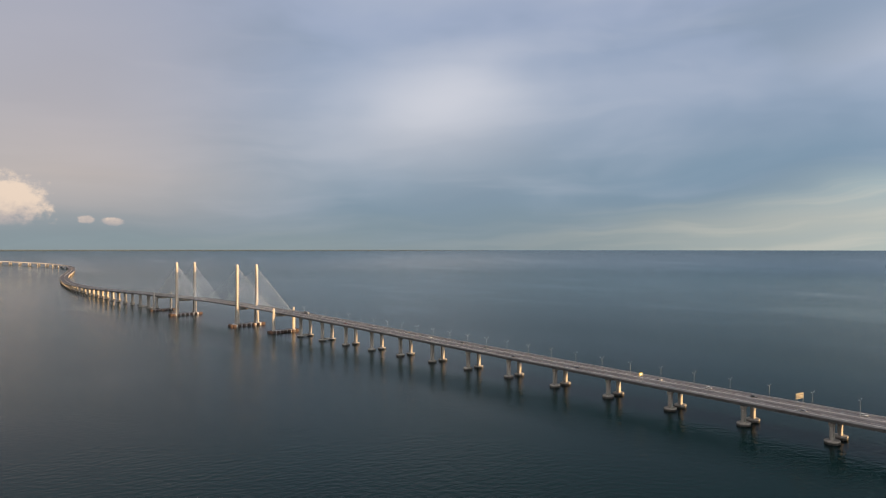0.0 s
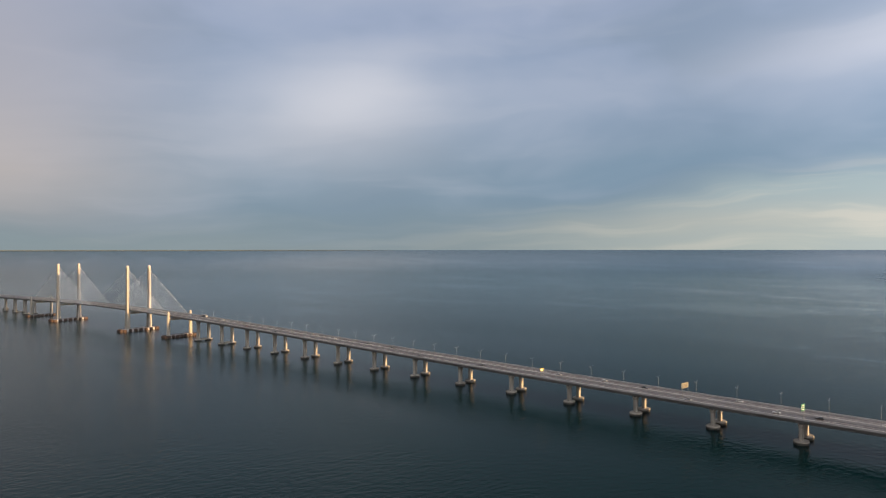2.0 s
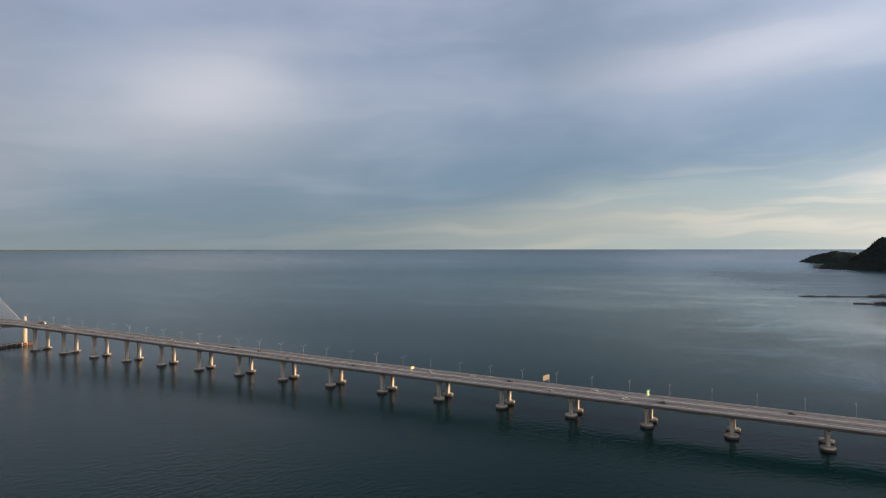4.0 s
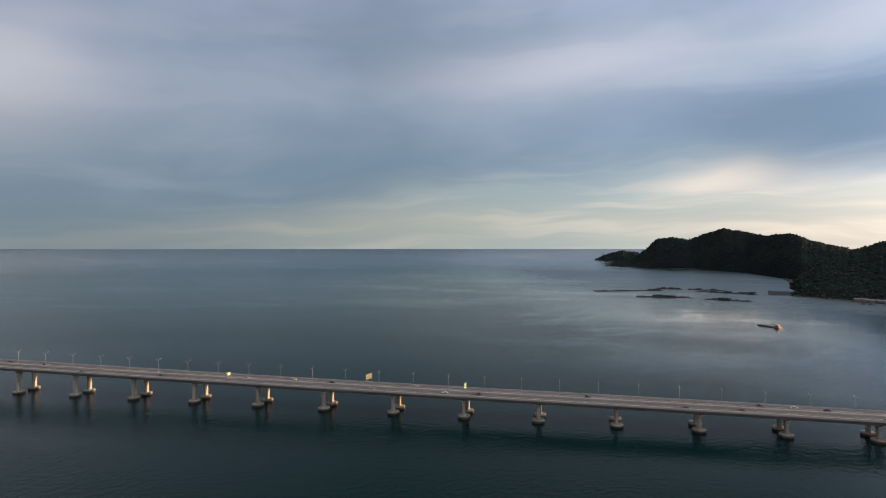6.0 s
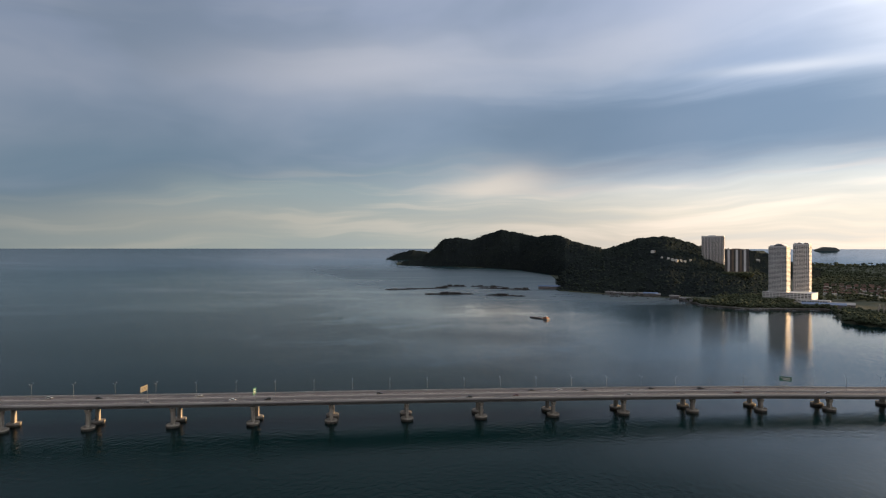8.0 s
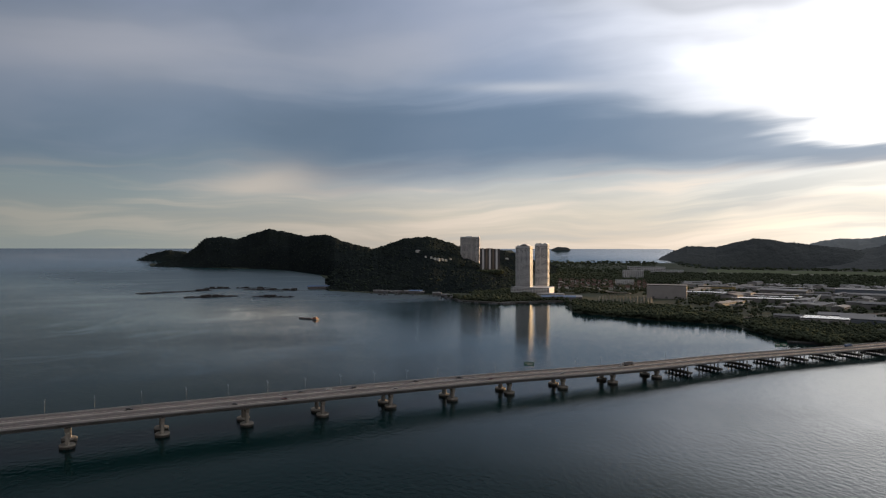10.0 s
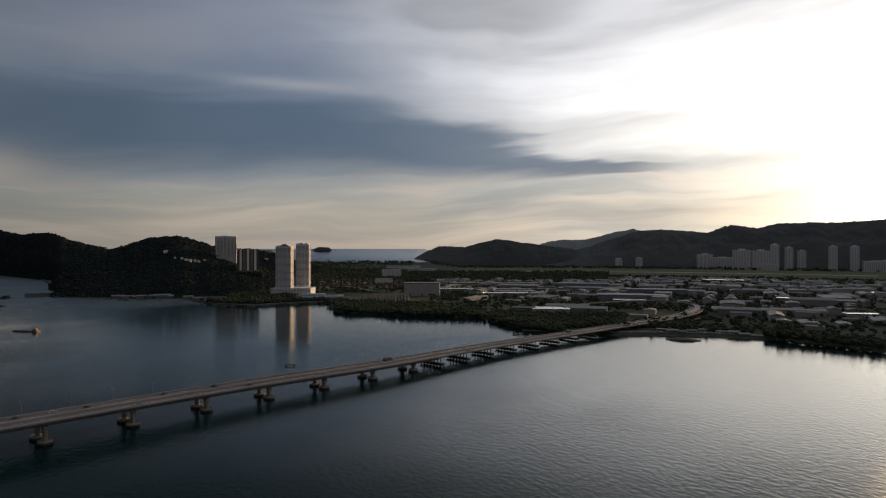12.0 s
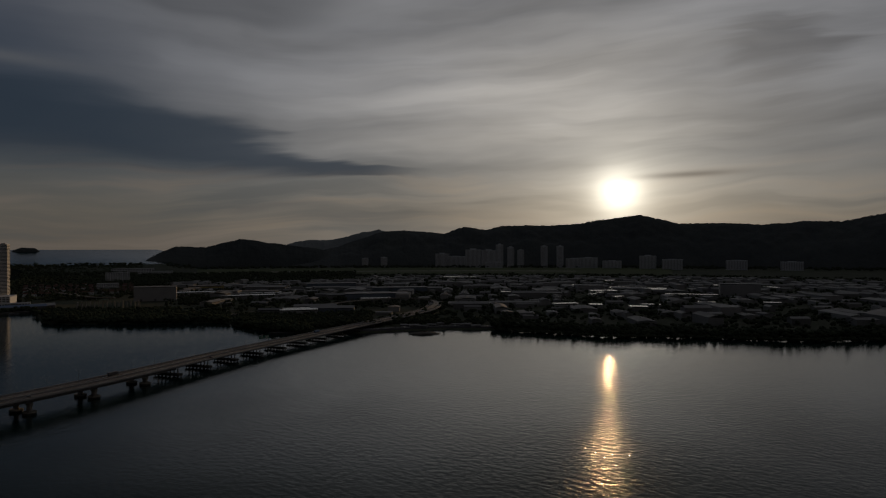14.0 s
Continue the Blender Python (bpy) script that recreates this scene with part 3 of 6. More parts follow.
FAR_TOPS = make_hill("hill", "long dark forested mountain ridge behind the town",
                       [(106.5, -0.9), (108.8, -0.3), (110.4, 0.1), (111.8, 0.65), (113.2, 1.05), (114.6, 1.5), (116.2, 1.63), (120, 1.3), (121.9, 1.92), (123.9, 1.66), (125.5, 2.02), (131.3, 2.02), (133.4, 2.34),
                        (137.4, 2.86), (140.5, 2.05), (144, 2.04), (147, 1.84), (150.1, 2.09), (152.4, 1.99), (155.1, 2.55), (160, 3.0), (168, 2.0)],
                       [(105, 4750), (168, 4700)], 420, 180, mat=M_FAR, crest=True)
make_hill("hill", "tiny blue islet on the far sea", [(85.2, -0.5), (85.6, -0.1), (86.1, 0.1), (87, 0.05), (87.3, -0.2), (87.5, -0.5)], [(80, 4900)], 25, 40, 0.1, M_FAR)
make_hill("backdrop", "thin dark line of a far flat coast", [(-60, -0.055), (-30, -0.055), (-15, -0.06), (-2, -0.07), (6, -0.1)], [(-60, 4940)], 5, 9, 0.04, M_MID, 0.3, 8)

# ---------------------------------------------------------------- bridge
LINE = [(-3300, 3300), (-2760, 3535), (-2400, 3590), (-2150, 3530), (-1960, 3320), (-1560, 2590), (-1200, 2030), (-880, 1630), (-592, 1310), (-244, 960),
        (113, 579), (405, 250), (535, 99), (618.3, -8.9), (746.7, -157.6), (871, -329), (968, -465), (1075, -590), (1230, -690)]


def spline(pts, step=5.0):
    """Evenly spaced points on a smooth curve through pts."""
    dense = []
    p = [Vector(q) for q in pts]
    p = [2 * p[0] - p[1]] + p + [2 * p[-1] - p[-2]]
    for i in range(1, len(p) - 2):
        for k in range(60):
            u = k / 60
            a, b, c, d = p[i - 1], p[i], p[i + 1], p[i + 2]
            dense.append(0.5 * (2 * b + (c - a) * u + (2 * a - 5 * b + 4 * c - d) * u * u + (3 * b - a - 3 * c + d) * u ** 3))
    dense.append(p[-2])
    out, left = [dense[0]], 0.0
    for a, b in zip(dense, dense[1:]):
        seg = (b - a).length
        pos = step - left
        while pos <= seg:
            out.append(a + (b - a) * (pos / seg))
            pos += step
        left = seg - (pos - step)
    return out


AXIS = spline(LINE)
ORIGIN = min(range(len(AXIS)), key=lambda i: (AXIS[i] - Vector((296, 373))).length) * 5.0
S_END = (len(AXIS) - 1) * 5.0 - ORIGIN - 1
S_START = -ORIGIN + 1
HEIGHTS = [(-5500, 12), (-2300, 13), (-1800, 20), (-1350, 31), (-1050, 34.5), (-800, 31.5), (-604, 27.4), (-434, 23.2), (-233, 19.3), (-54, 17.1), (129, 16.0),
           (317, 14.0), (441, 12.5), (560, 10.6), (768, 8.3), (1500, 9)]


def axis(s):
    i = (s + ORIGIN) / 5.0
    k = max(0, min(int(i), len(AXIS) - 2))
    p = AXIS[k].lerp(AXIS[k + 1], i - k)
    d = (AXIS[min(k + 2, len(AXIS) - 1)] - AXIS[max(k - 1, 0)]).normalized()
    return p, d


def road_z(s):
    p, _ = axis(s)
    z = sum(interp(s + o, HEIGHTS) for o in (-60, -30, 0, 30, 60)) / 5
    return z + swell(p.x, p.y)


def on_deck(s, off=0.0, dz=0.0):
    """The pose on the roadway: x along the bridge towards the island, y to the seaward side."""
    p, d = axis(s)
    n = Vector((-d.y, d.x))
    q = p + n * off
    z = road_z(s)
    return Matrix.Translation((q.x, q.y, z + dz)) @ Matrix.Rotation(math.atan2(d.y, d.x), 4, "Z")


def ribbon(name, section, s0, s1, step, mat, parent, label="", cuts=None):
    """A closed cross-section (offset, height) drawn along the bridge."""
    ss = cuts or [s0 + (s1 - s0) * i / max(1, round((s1 - s0) / step)) for i in range(max(1, round((s1 - s0) / step)) + 1)]
    verts, faces, n = [], [], len(section)
    for s in ss:
        m = on_deck(s)
        for o, h in section:
            verts.append(m @ Vector((0, o, h)))
    for k in range(len(ss) - 1):
        for i in range(n):
            a, b = k * n + i, k * n + (i + 1) % n
            faces.append((a, a + n, b + n, b))
    faces.append(tuple(range(n)))
    faces.append(tuple(range(len(ss) * n - n, len(ss) * n))[::-1])
    return from_lists(name, verts, faces, mat, parent, label)


bridge = thing("bridge", "long pale concrete twin-deck road bridge over the sea", "bridge")
HALF = 14.6


def nearest_s(x, y):
    return min(range(len(AXIS)), key=lambda i: (AXIS[i] - Vector((x, y))).length) * 5.0 - ORIGIN


S_END_A = nearest_s(-242, 962)
S_END_B = S_END_A - 475.0
S_PYLON_A = S_END_A - 117.5
S_PYLON_B = S_PYLON_A - 240.0
S_LOW = 588.0


def station(k):
    """Where the k-th pier stands along the bridge; the spans are a little longer towards the stayed part."""
    return 55.0 * k if k >= -1 else -55.0 + 56.5 * (k + 1)


def make_decks():
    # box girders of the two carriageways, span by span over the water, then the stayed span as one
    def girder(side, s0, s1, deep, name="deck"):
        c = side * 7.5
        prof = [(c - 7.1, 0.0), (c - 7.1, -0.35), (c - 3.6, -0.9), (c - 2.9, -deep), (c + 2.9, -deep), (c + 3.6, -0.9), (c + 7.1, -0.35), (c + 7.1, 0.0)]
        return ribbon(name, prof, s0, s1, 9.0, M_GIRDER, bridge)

    joints = [station(k) for k in range(-15, 11) if station(k) > S_END_A + 20]
    joints = [S_END_A] + joints + [S_LOW]
    for side in (-1, 1):
        for a, b in zip(joints, joints[1:]):
            girder(side, a + 0.06, b - 0.06, 3.2)
        low = [S_LOW + 44.0 * i for i in range(10)] + [S_END - 2]
        for a, b in zip(low, low[1:]):
            girder(side, a + 0.06, b - 0.06, 1.9)
        s = S_END_B
        while s > S_START + 120:
            girder(side, s - 110 + 0.06, s - 0.06, 3.2 if s > -1900 else 1.7)
            s -= 110
        girder(side, S_END_B + 0.1, S_END_A - 0.1, 2.4, "stayed_deck")
    # asphalt, parapets
    for side in (-1, 1):
        c = side * 7.5
        ribbon("roadway", [(c - 6.5, 0.004), (c - 6.5, 0.10), (c + 6.5, 0.10), (c + 6.5, 0.004)], s + 2, S_END - 2, 9.0, M_ROAD, bridge, "worn grey asphalt")
        for o in (c - 7.1, c + 6.6):
            ribbon("parapet", [(o, 0.0), (o, 1.15), (o + 0.12, 1.2), (o + 0.38, 1.2), (o + 0.5, 0.35), (o + 0.5, 0.0)], s + 2, S_END - 2, 9.0, M_PARAPET, bridge, "pale concrete crash barrier")
        for o in (-2.1, 1.55):
            ribbon("lane_line", [(c + o, 0.105), (c + o, 0.112), (c + o + 0.2, 0.112), (c + o + 0.2, 0.105)], -1400, S_END - 2, 9.0, M_PAINT, bridge, "white painted lane line")
    return s


S_FAR = make_decks()


def pier_mesh(height):
    """Column with a flared head, upwards from the pile cap's top."""
    bm = bmesh.new()
    rings = [(0.0, 1.25, 2.35), (0.15, 1.15, 2.25), (height - 3.0, 1.15, 2.25), (height - 2.9, 1.0, 2.05), (height - 2.5, 1.0, 2.05), (height - 2.4, 1.3, 2.5), (height - 0.3, 1.65, 3.1), (height, 1.65, 3.1)]
    loops = []
    for z, hx, hy in rings:
        c = 0.45
        pts = [(hx - c, -hy), (hx, -hy + c), (hx, hy - c), (hx - c, hy), (-hx + c, hy), (-hx, hy - c), (-hx, -hy + c), (-hx + c, -hy)]
        loops.append([bm.verts.new((x, y, z)) for x, y in pts])
    for a, b in zip(loops, loops[1:]):
        for i in range(8):
            bm.faces.new((a[i], a[(i + 1) % 8], b[(i + 1) % 8], b[i]))
    bm.faces.new(loops[0][::-1])
    bm.faces.new(loops[-1])
    return bm


def rounded_cap(bm, rx, ry, z0, z1, sides=20, rim=0.3):
    lathe(bm, [(rx * 0.96, z0), (rx, z0 + 0.15), (rx, z1 - rim), (rx - rim, z1)], sides, None, ry / rx)


def make_piers():
    bmc = bmesh.new()
    rounded_cap(bmc, 4.7, 5.3, 1.3, 2.25)
    cap_me = bpy.data.meshes.new("pile_cap")
    bmc.to_mesh(cap_me)
    bmc.free()
    cap_me.materials.append(M_CONC)
    bmc = bmesh.new()
    rounded_cap(bmc, 4.6, 5.2, -1.5, 1.3, rim=0.05)
    foot_me = bpy.data.meshes.new("pile_cap_skirt")
    bmc.to_mesh(foot_me)
    bmc.free()
    foot_me.materials.append(M_CONC_D)
    stations = [station(k) for k in range(-15, 11) if station(k) > S_END_A + 25]
    s = S_END_B - 55
    while s > S_FAR + 10:
        stations.append(s)
        s -= 55
    for s in stations:
        for side in (-1, 1):
            m = on_deck(s, side * 7.9)
            top = m.translation.z - (3.75 if s > -1960 else 2.25)
            base = swell(m.translation.x, m.translation.y)
            p = part("pier", pier_mesh(top - base - 2.25), M_CONC, bridge, smooth=False)
            m.translation.z = base + 2.25
            p.matrix_basis = m
            shared("pile_cap", cap_me, p, Matrix.Translation((0, 0, -2.25)), "round concrete pile cap")
            shared("pile_cap_skirt", foot_me, p, Matrix.Translation((0, 0, -2.25)), "dark wet foot of the pile cap")


make_piers()


def make_bearings():
    """Two bearing blocks between each column and its girder."""
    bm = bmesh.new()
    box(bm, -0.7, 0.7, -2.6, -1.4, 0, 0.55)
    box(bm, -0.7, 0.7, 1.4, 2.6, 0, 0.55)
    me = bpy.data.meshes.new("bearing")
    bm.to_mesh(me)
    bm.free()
    # near-black colour stands in for the shade of the gap under the girder
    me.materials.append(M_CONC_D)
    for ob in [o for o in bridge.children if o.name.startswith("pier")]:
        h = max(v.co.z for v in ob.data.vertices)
        shared("bearing", me, ob, Matrix.Translation((0, 0, h)), "bearing blocks coloured dark as the shaded gap")


make_bearings()


def long_cap(half, wide, z1=4.6):
    """Long pile cap with rounded ends, upwards from under the water."""
    bm = bmesh.new()
    sides = 10
    outline = [(wide * math.sin(math.pi * i / sides - math.pi / 2) * 1.0, half - wide + wide * math.cos(math.pi * i / sides - math.pi / 2)) for i in range(sides + 1)]
    outline = [(x, y) for x, y in outline] + [(-x, -y) for x, y in outline]
    rings = []
    for z, k in ((-1.5, 1.0), (z1 - 0.4, 1.0), (z1, 0.96)):
        rings.append([bm.verts.new((x * k, y * k, z)) for x, y in outline])
    n = len(outline)
    for a, b in zip(rings, rings[1:]):
        for i in range(n):
            bm.faces.new((a[i], a[(i + 1) % n], b[(i + 1) % n], b[i]))
    bm.faces.new(rings[-1])
    bm.faces.new(rings[0][::-1])
    bmesh.ops.recalc_face_normals(bm, faces=bm.faces)
    return bm


def add_fenders(cap, half, wide, z1=4.6):
    """Brown fender panels round a long cap, with white concrete left between them."""
    bm = bmesh.new()
    lathe(bm, [(2.4, -1.0), (2.9, -0.6), (2.9, z1 - 1.0), (2.2, z1 + 0.25)], 10)
    me = bpy.data.meshes.new("fender")
    bm.to_mesh(me)
    bm.free()
    me.materials.append(M_RUST)
    y = -half + 4
    while y <= half - 3.9:
        for x in (-wide + 0.3, wide - 0.3):
            shared("fender", me, cap, Matrix.Translation((x, y, 0)), "rust-brown fender")
        y += (2 * half - 8) / 6
    for y in (-half + 0.6, half - 0.6):
        for x in (-4.0, 0.0, 4.0):
            shared("fender", me, cap, Matrix.Translation((x, y, 0)), "rust-brown fender")


def make_pylons():
    for s in (S_PYLON_A, S_PYLON_B):
        m = on_deck(s)
        deck = m.translation.z
        m.translation.z = swell(m.translation.x, m.translation.y)
        deck -= m.translation.z
        top = 101.5
        py = part("pylon", long_cap(29, 7.5, 3.5), M_PARAPET, bridge, "twin-legged cream concrete pylon on a long pile cap")
        py.matrix_basis = m
        add_fenders(py, 29, 7.5, 3.5)
        for side in (-1, 1):
            bm = bmesh.new()
            rings = [(3.5, 3.8, 3.0), (deck - 3, 3.0, 2.2), (deck + 4, 2.7, 2.0), (top - 4, 2.2, 1.8)]
            loops = []
            for z, hx, hy in rings:
                c = 0.5
                pts = [(hx - c, -hy), (hx, -hy + c), (hx, hy - c), (hx - c, hy), (-hx + c, hy), (-hx, hy - c), (-hx, -hy + c), (-hx + c, -hy)]
                loops.append([bm.verts.new((x, y + side * 17.2, z)) for x, y in pts])
            for a, b in zip(loops, loops[1:]):
                for i in range(8):
                    bm.faces.new((a[i], a[(i + 1) % 8], b[(i + 1) % 8], b[i]))
            bm.faces.new(loops[0][::-1])
            bm.faces.new(loops[-1])
            part("leg", bm, M_CONC, py)
            bm = bmesh.new()
            lathe(bm, [(2.0, top - 4), (2.2, top - 3.7), (2.2, top - 1.6), (1.5, top - 0.6), (0.4, top)], 8, Matrix.Translation((0, side * 17.2, 0)))
            part("crown", bm, M_PARAPET, py, "pale crown")
        bm = bmesh.new()
        box(bm, -2.2, 2.2, -15.5, 15.5, deck - 6.2, deck - 3.4)
        part("crossbeam", bm, M_CONC, py)
        # stays in two planes, fanned both ways
        for side in (-1, 1):
            for way in (-1, 1):
                for k in range(17):
                    u = k / 16
                    reach = 10 + 104 * u if (way > 0) == (s == S_PYLON_A) else 10 + 106 * u
                    e = on_deck(s + way * reach, side * 14.9)
                    local = m.inverted() @ e.translation
                    bm = bmesh.new()
                    rod(bm, (way * 1.5, side * 16.6, deck + 15 + 47.0 * u), local, 0.21, None, 4)
                    part("stay_cable", bm, M_CABLE, py)


make_pylons()


def make_end_piers():
    for s in (S_END_A, S_END_B):
        m = on_deck(s)
        deck = m.translation.z
        m.translation.z = swell(m.translation.x, m.translation.y)
        deck -= m.translation.z
        ep = part("end_pier", long_cap(23, 6.0, 3.2), M_PARAPET, bridge, "anchor pier with tall posts beside the roadway")
        ep.matrix_basis = m
        add_fenders(ep, 23, 6.0, 3.2)
        for side in (-1, 1):
            bm = bmesh.new()
            lathe(bm, [(2.5, 3.2), (2.2, deck - 4), (1.7, deck - 1), (1.5, deck + 5.2), (0.4, deck + 6.4)], 8, Matrix.Translation((0, side * 17.0, 0)))
            part("post", bm, M_CONC, ep)
        bm = bmesh.new()
        box(bm, -2.4, 2.4, -15.3, 15.3, deck - 6.4, deck - 3.3)
        part("crossbeam", bm, M_CONC, ep)


make_end_piers()


def make_ties():
    bm = bmesh.new()
    box(bm, -2.0, 2.0, -3.6, 3.6, 0.9, 3.3)
    me = bpy.data.meshes.new("cap_tie")
    bm.to_mesh(me)
    bm.free()
    me.materials.append(M_CONC)
    near = [station(k) for k in range(-15, 0) if station(k) > S_END_A + 25][:2] + [S_END_B - 55, S_END_B - 110]
    for s in near:
        m = on_deck(s)
        m.translation.z = swell(m.translation.x, m.translation.y)
        shared("cap_tie", me, bridge, m, "beam between paired pile caps")


make_ties()


def make_bents():
    """Low trestle at the island end: wide slabs on piles with short columns."""
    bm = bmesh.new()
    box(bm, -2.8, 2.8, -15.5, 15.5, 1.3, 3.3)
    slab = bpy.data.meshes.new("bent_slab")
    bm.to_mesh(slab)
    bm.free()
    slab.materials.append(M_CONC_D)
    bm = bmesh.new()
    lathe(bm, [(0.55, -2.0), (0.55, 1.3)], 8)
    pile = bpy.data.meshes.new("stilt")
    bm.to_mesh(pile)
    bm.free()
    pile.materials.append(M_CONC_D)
    s = S_LOW
    while s < 1120:
        m = on_deck(s)
        soffit = m.translation.z - 1.9
        m.translation.z = 0
        bent = shared("bent", slab, bridge, m, "dark trestle bent on concrete piles")
        for k in range(7):
            for x in (-1.9, 1.9):
                shared("stilt", pile, bent, Matrix.Translation((x, -14 + 28 * k / 6, 0)))
        bm = bmesh.new()
        lathe(bm, [(0.6, 3.3), (0.6, max(soffit, 3.9))], 8)
        col = bpy.data.meshes.new("column")
        bm.to_mesh(col)
        bm.free()
        col.materials.append(M_CONC)
        for y in (-12, -7.5, -3, 3, 7.5, 12):
            shared("column", col, bent, Matrix.Translation((0, y, 0)))
        s += 44


make_bents()

# ---------------------------------------------------------------- flyover on land
FLY = [(1075, -590), (1140, -640), (1205, -668), (1262, -655), (1290, -610), (1285, -560), (1262, -500), (1240, -432), (1215, -330), (1200, -240)]


def make_flyover():
    pts = spline(FLY, 8.0)
    fl = thing("flyover", "curved grey concrete flyover ramp on round columns", "flyover")
    verts, faces = [], []
    sec = [(-5.2, 0.9), (-5.2, -0.5), (-2.4, -1.6), (2.4, -1.6), (5.2, -0.5), (5.2, 0.9), (4.8, 0.9), (4.8, 0.0), (-4.8, 0.0), (-4.8, 0.9)]
    for i, p in enumerate(pts):
        d = (pts[min(i + 1, len(pts) - 1)] - pts[max(i - 1, 0)]).normalized()
        z = interp(i / (len(pts) - 1), [(0, 9.2), (0.35, 13), (0.6, 13), (1, 4.5)])
        for o, h in sec:
            verts.append((p.x - d.y * o, p.y + d.x * o, z + h))
    n = len(sec)
    for k in range(len(pts) - 1):
        for i in range(n):
            a, b = k * n + i, k * n + (i + 1) % n
            faces.append((a, a + n, b + n, b))
    from_lists("ramp_deck", verts, faces, M_CONC, fl)
    for i in range(3, len(pts) - 14, 4):
        p = pts[i]
        z = interp(i / (len(pts) - 1), [(0, 9.2), (0.35, 13), (0.6, 13), (1, 4.5)])
        bm = bmesh.new()
        lathe(bm, [(0.9, land_z(p.x, p.y) - 2), (0.9, z - 3), (1.8, z - 1.6)], 10)
        part("column", bm, M_CONC, fl).location = (p.x, p.y, 0)


make_flyover()

# ---------------------------------------------------------------- lamps, signs and vehicles on the bridge


def make_street_lamp():
    lamp = thing("street_lamp", "grey steel street lamp with two raised arms on the median", "street lamp", group="lamps on the bridge")
    bm = bmesh.new()
    lathe(bm, [(0.2, 0), (0.2, 0.8), (0.13, 1.0), (0.08, 11.6)], 8)
    part("pole", bm, M_STEEL, lamp)
    for side in (-1, 1):
        bm = bmesh.new()
        rod(bm, (0, 0, 11.4), (0, side * 2.4, 12.7), 0.07, 0.05)
        arm = part("arm", bm, M_STEEL, lamp)
        bm = bmesh.new()
        box(bm, -0.22, 0.22, -0.55, 0.55, -0.09, 0.1, Matrix.Translation((0, side * 2.8, 12.75)))
        part("lamp_head", bm, M_STEEL, arm, "pale lamp head")
    return lamp


lamp0 = make_street_lamp()
lamp0.matrix_basis = on_deck(-13.5)
k = -13.5 - 27.8 * 49
while k < 760:
    if abs(k + 13.5) > 5 and not (S_END_B - 5 < k < S_END_A + 5):
        copy_thing(lamp0, on_deck(k))
    k += 27.8


SIGNS = 755.0


def make_sign(s, off, label, mat, w, h, lift, turn, posts, bars):
    sg = thing("road_sign", label, "road sign", on_deck(s, off) @ Matrix.Rotation(radians(turn), 4, "Z"))
    bm = bmesh.new()
    box(bm, -0.08, 0.08, -w / 2, w / 2, lift, lift + h)
    board = part("board", bm, mat, sg)
    for y in posts:
        bm = bmesh.new()
        lathe(bm, [(0.16, 0), (0.16, lift + h * 0.9)], 8, Matrix.Translation((0.25, y, 0)))
        part("post", bm, M_STEEL, sg)
    for y0, y1, z0, z1 in bars:
        for x in (-0.12, 0.086):
            bm = bmesh.new()
            box(bm, x, x + 0.03, y0 * w, y1 * w, lift + z0 * h, lift + z1 * h)
            part("lettering_bar", bm, M_WHITE if mat is not M_CREAM else M_WOOD, board, "plain bar of lettering")
    return sg


make_sign(-191, -12.6, "yellow warning sign board on two steel posts", M_YELLOW, 5.0, 2.4, 5.6, -6, (-1.8, 1.8), [(-0.38, 0.38, 0.56, 0.72), (-0.3, 0.3, 0.25, 0.4)])
make_sign(-75, -6.5, "large faded cream information board on two tall posts", M_CREAM, 9.0, 3.8, 8.0, -12, (-3.6, 3.6), [(-0.4, 0.4, 0.62, 0.74), (-0.4, 0.25, 0.38, 0.5), (-0.4, 0.32, 0.15, 0.27)])
make_sign(2, -13.6, "tall green direction sign on a steel post", M_GREEN, 4.4, 4.6, 6.0, -18, (-0.9, 0.9), [(-0.35, 0.35, 0.7, 0.8), (-0.35, 0.3, 0.45, 0.55), (-0.35, 0.3, 0.2, 0.3)])
make_sign(418, 14.0, "large green direction sign on posts at the roadside", M_GREEN, 9.0, 3.6, 5.4, 52, (-3.2, 3.2), [(-0.4, 0.4, 0.6, 0.75), (-0.4, 0.2, 0.25, 0.4)])
make_sign(SIGNS, 14.2, "green direction sign over the seaward carriageway", M_GREEN, 6.5, 4.0, 4.6, 60, (-2.2, 2.2), [(-0.35, 0.35, 0.6, 0.75), (-0.35, 0.2, 0.25, 0.4)])
make_sign(SIGNS + 10, 14.2, "green direction sign over the seaward carriageway", M_GREEN, 6.5, 4.0, 4.6, 60, (-2.2, 2.2), [(-0.35, 0.35, 0.6, 0.75), (-0.35, 0.2, 0.25, 0.4)])


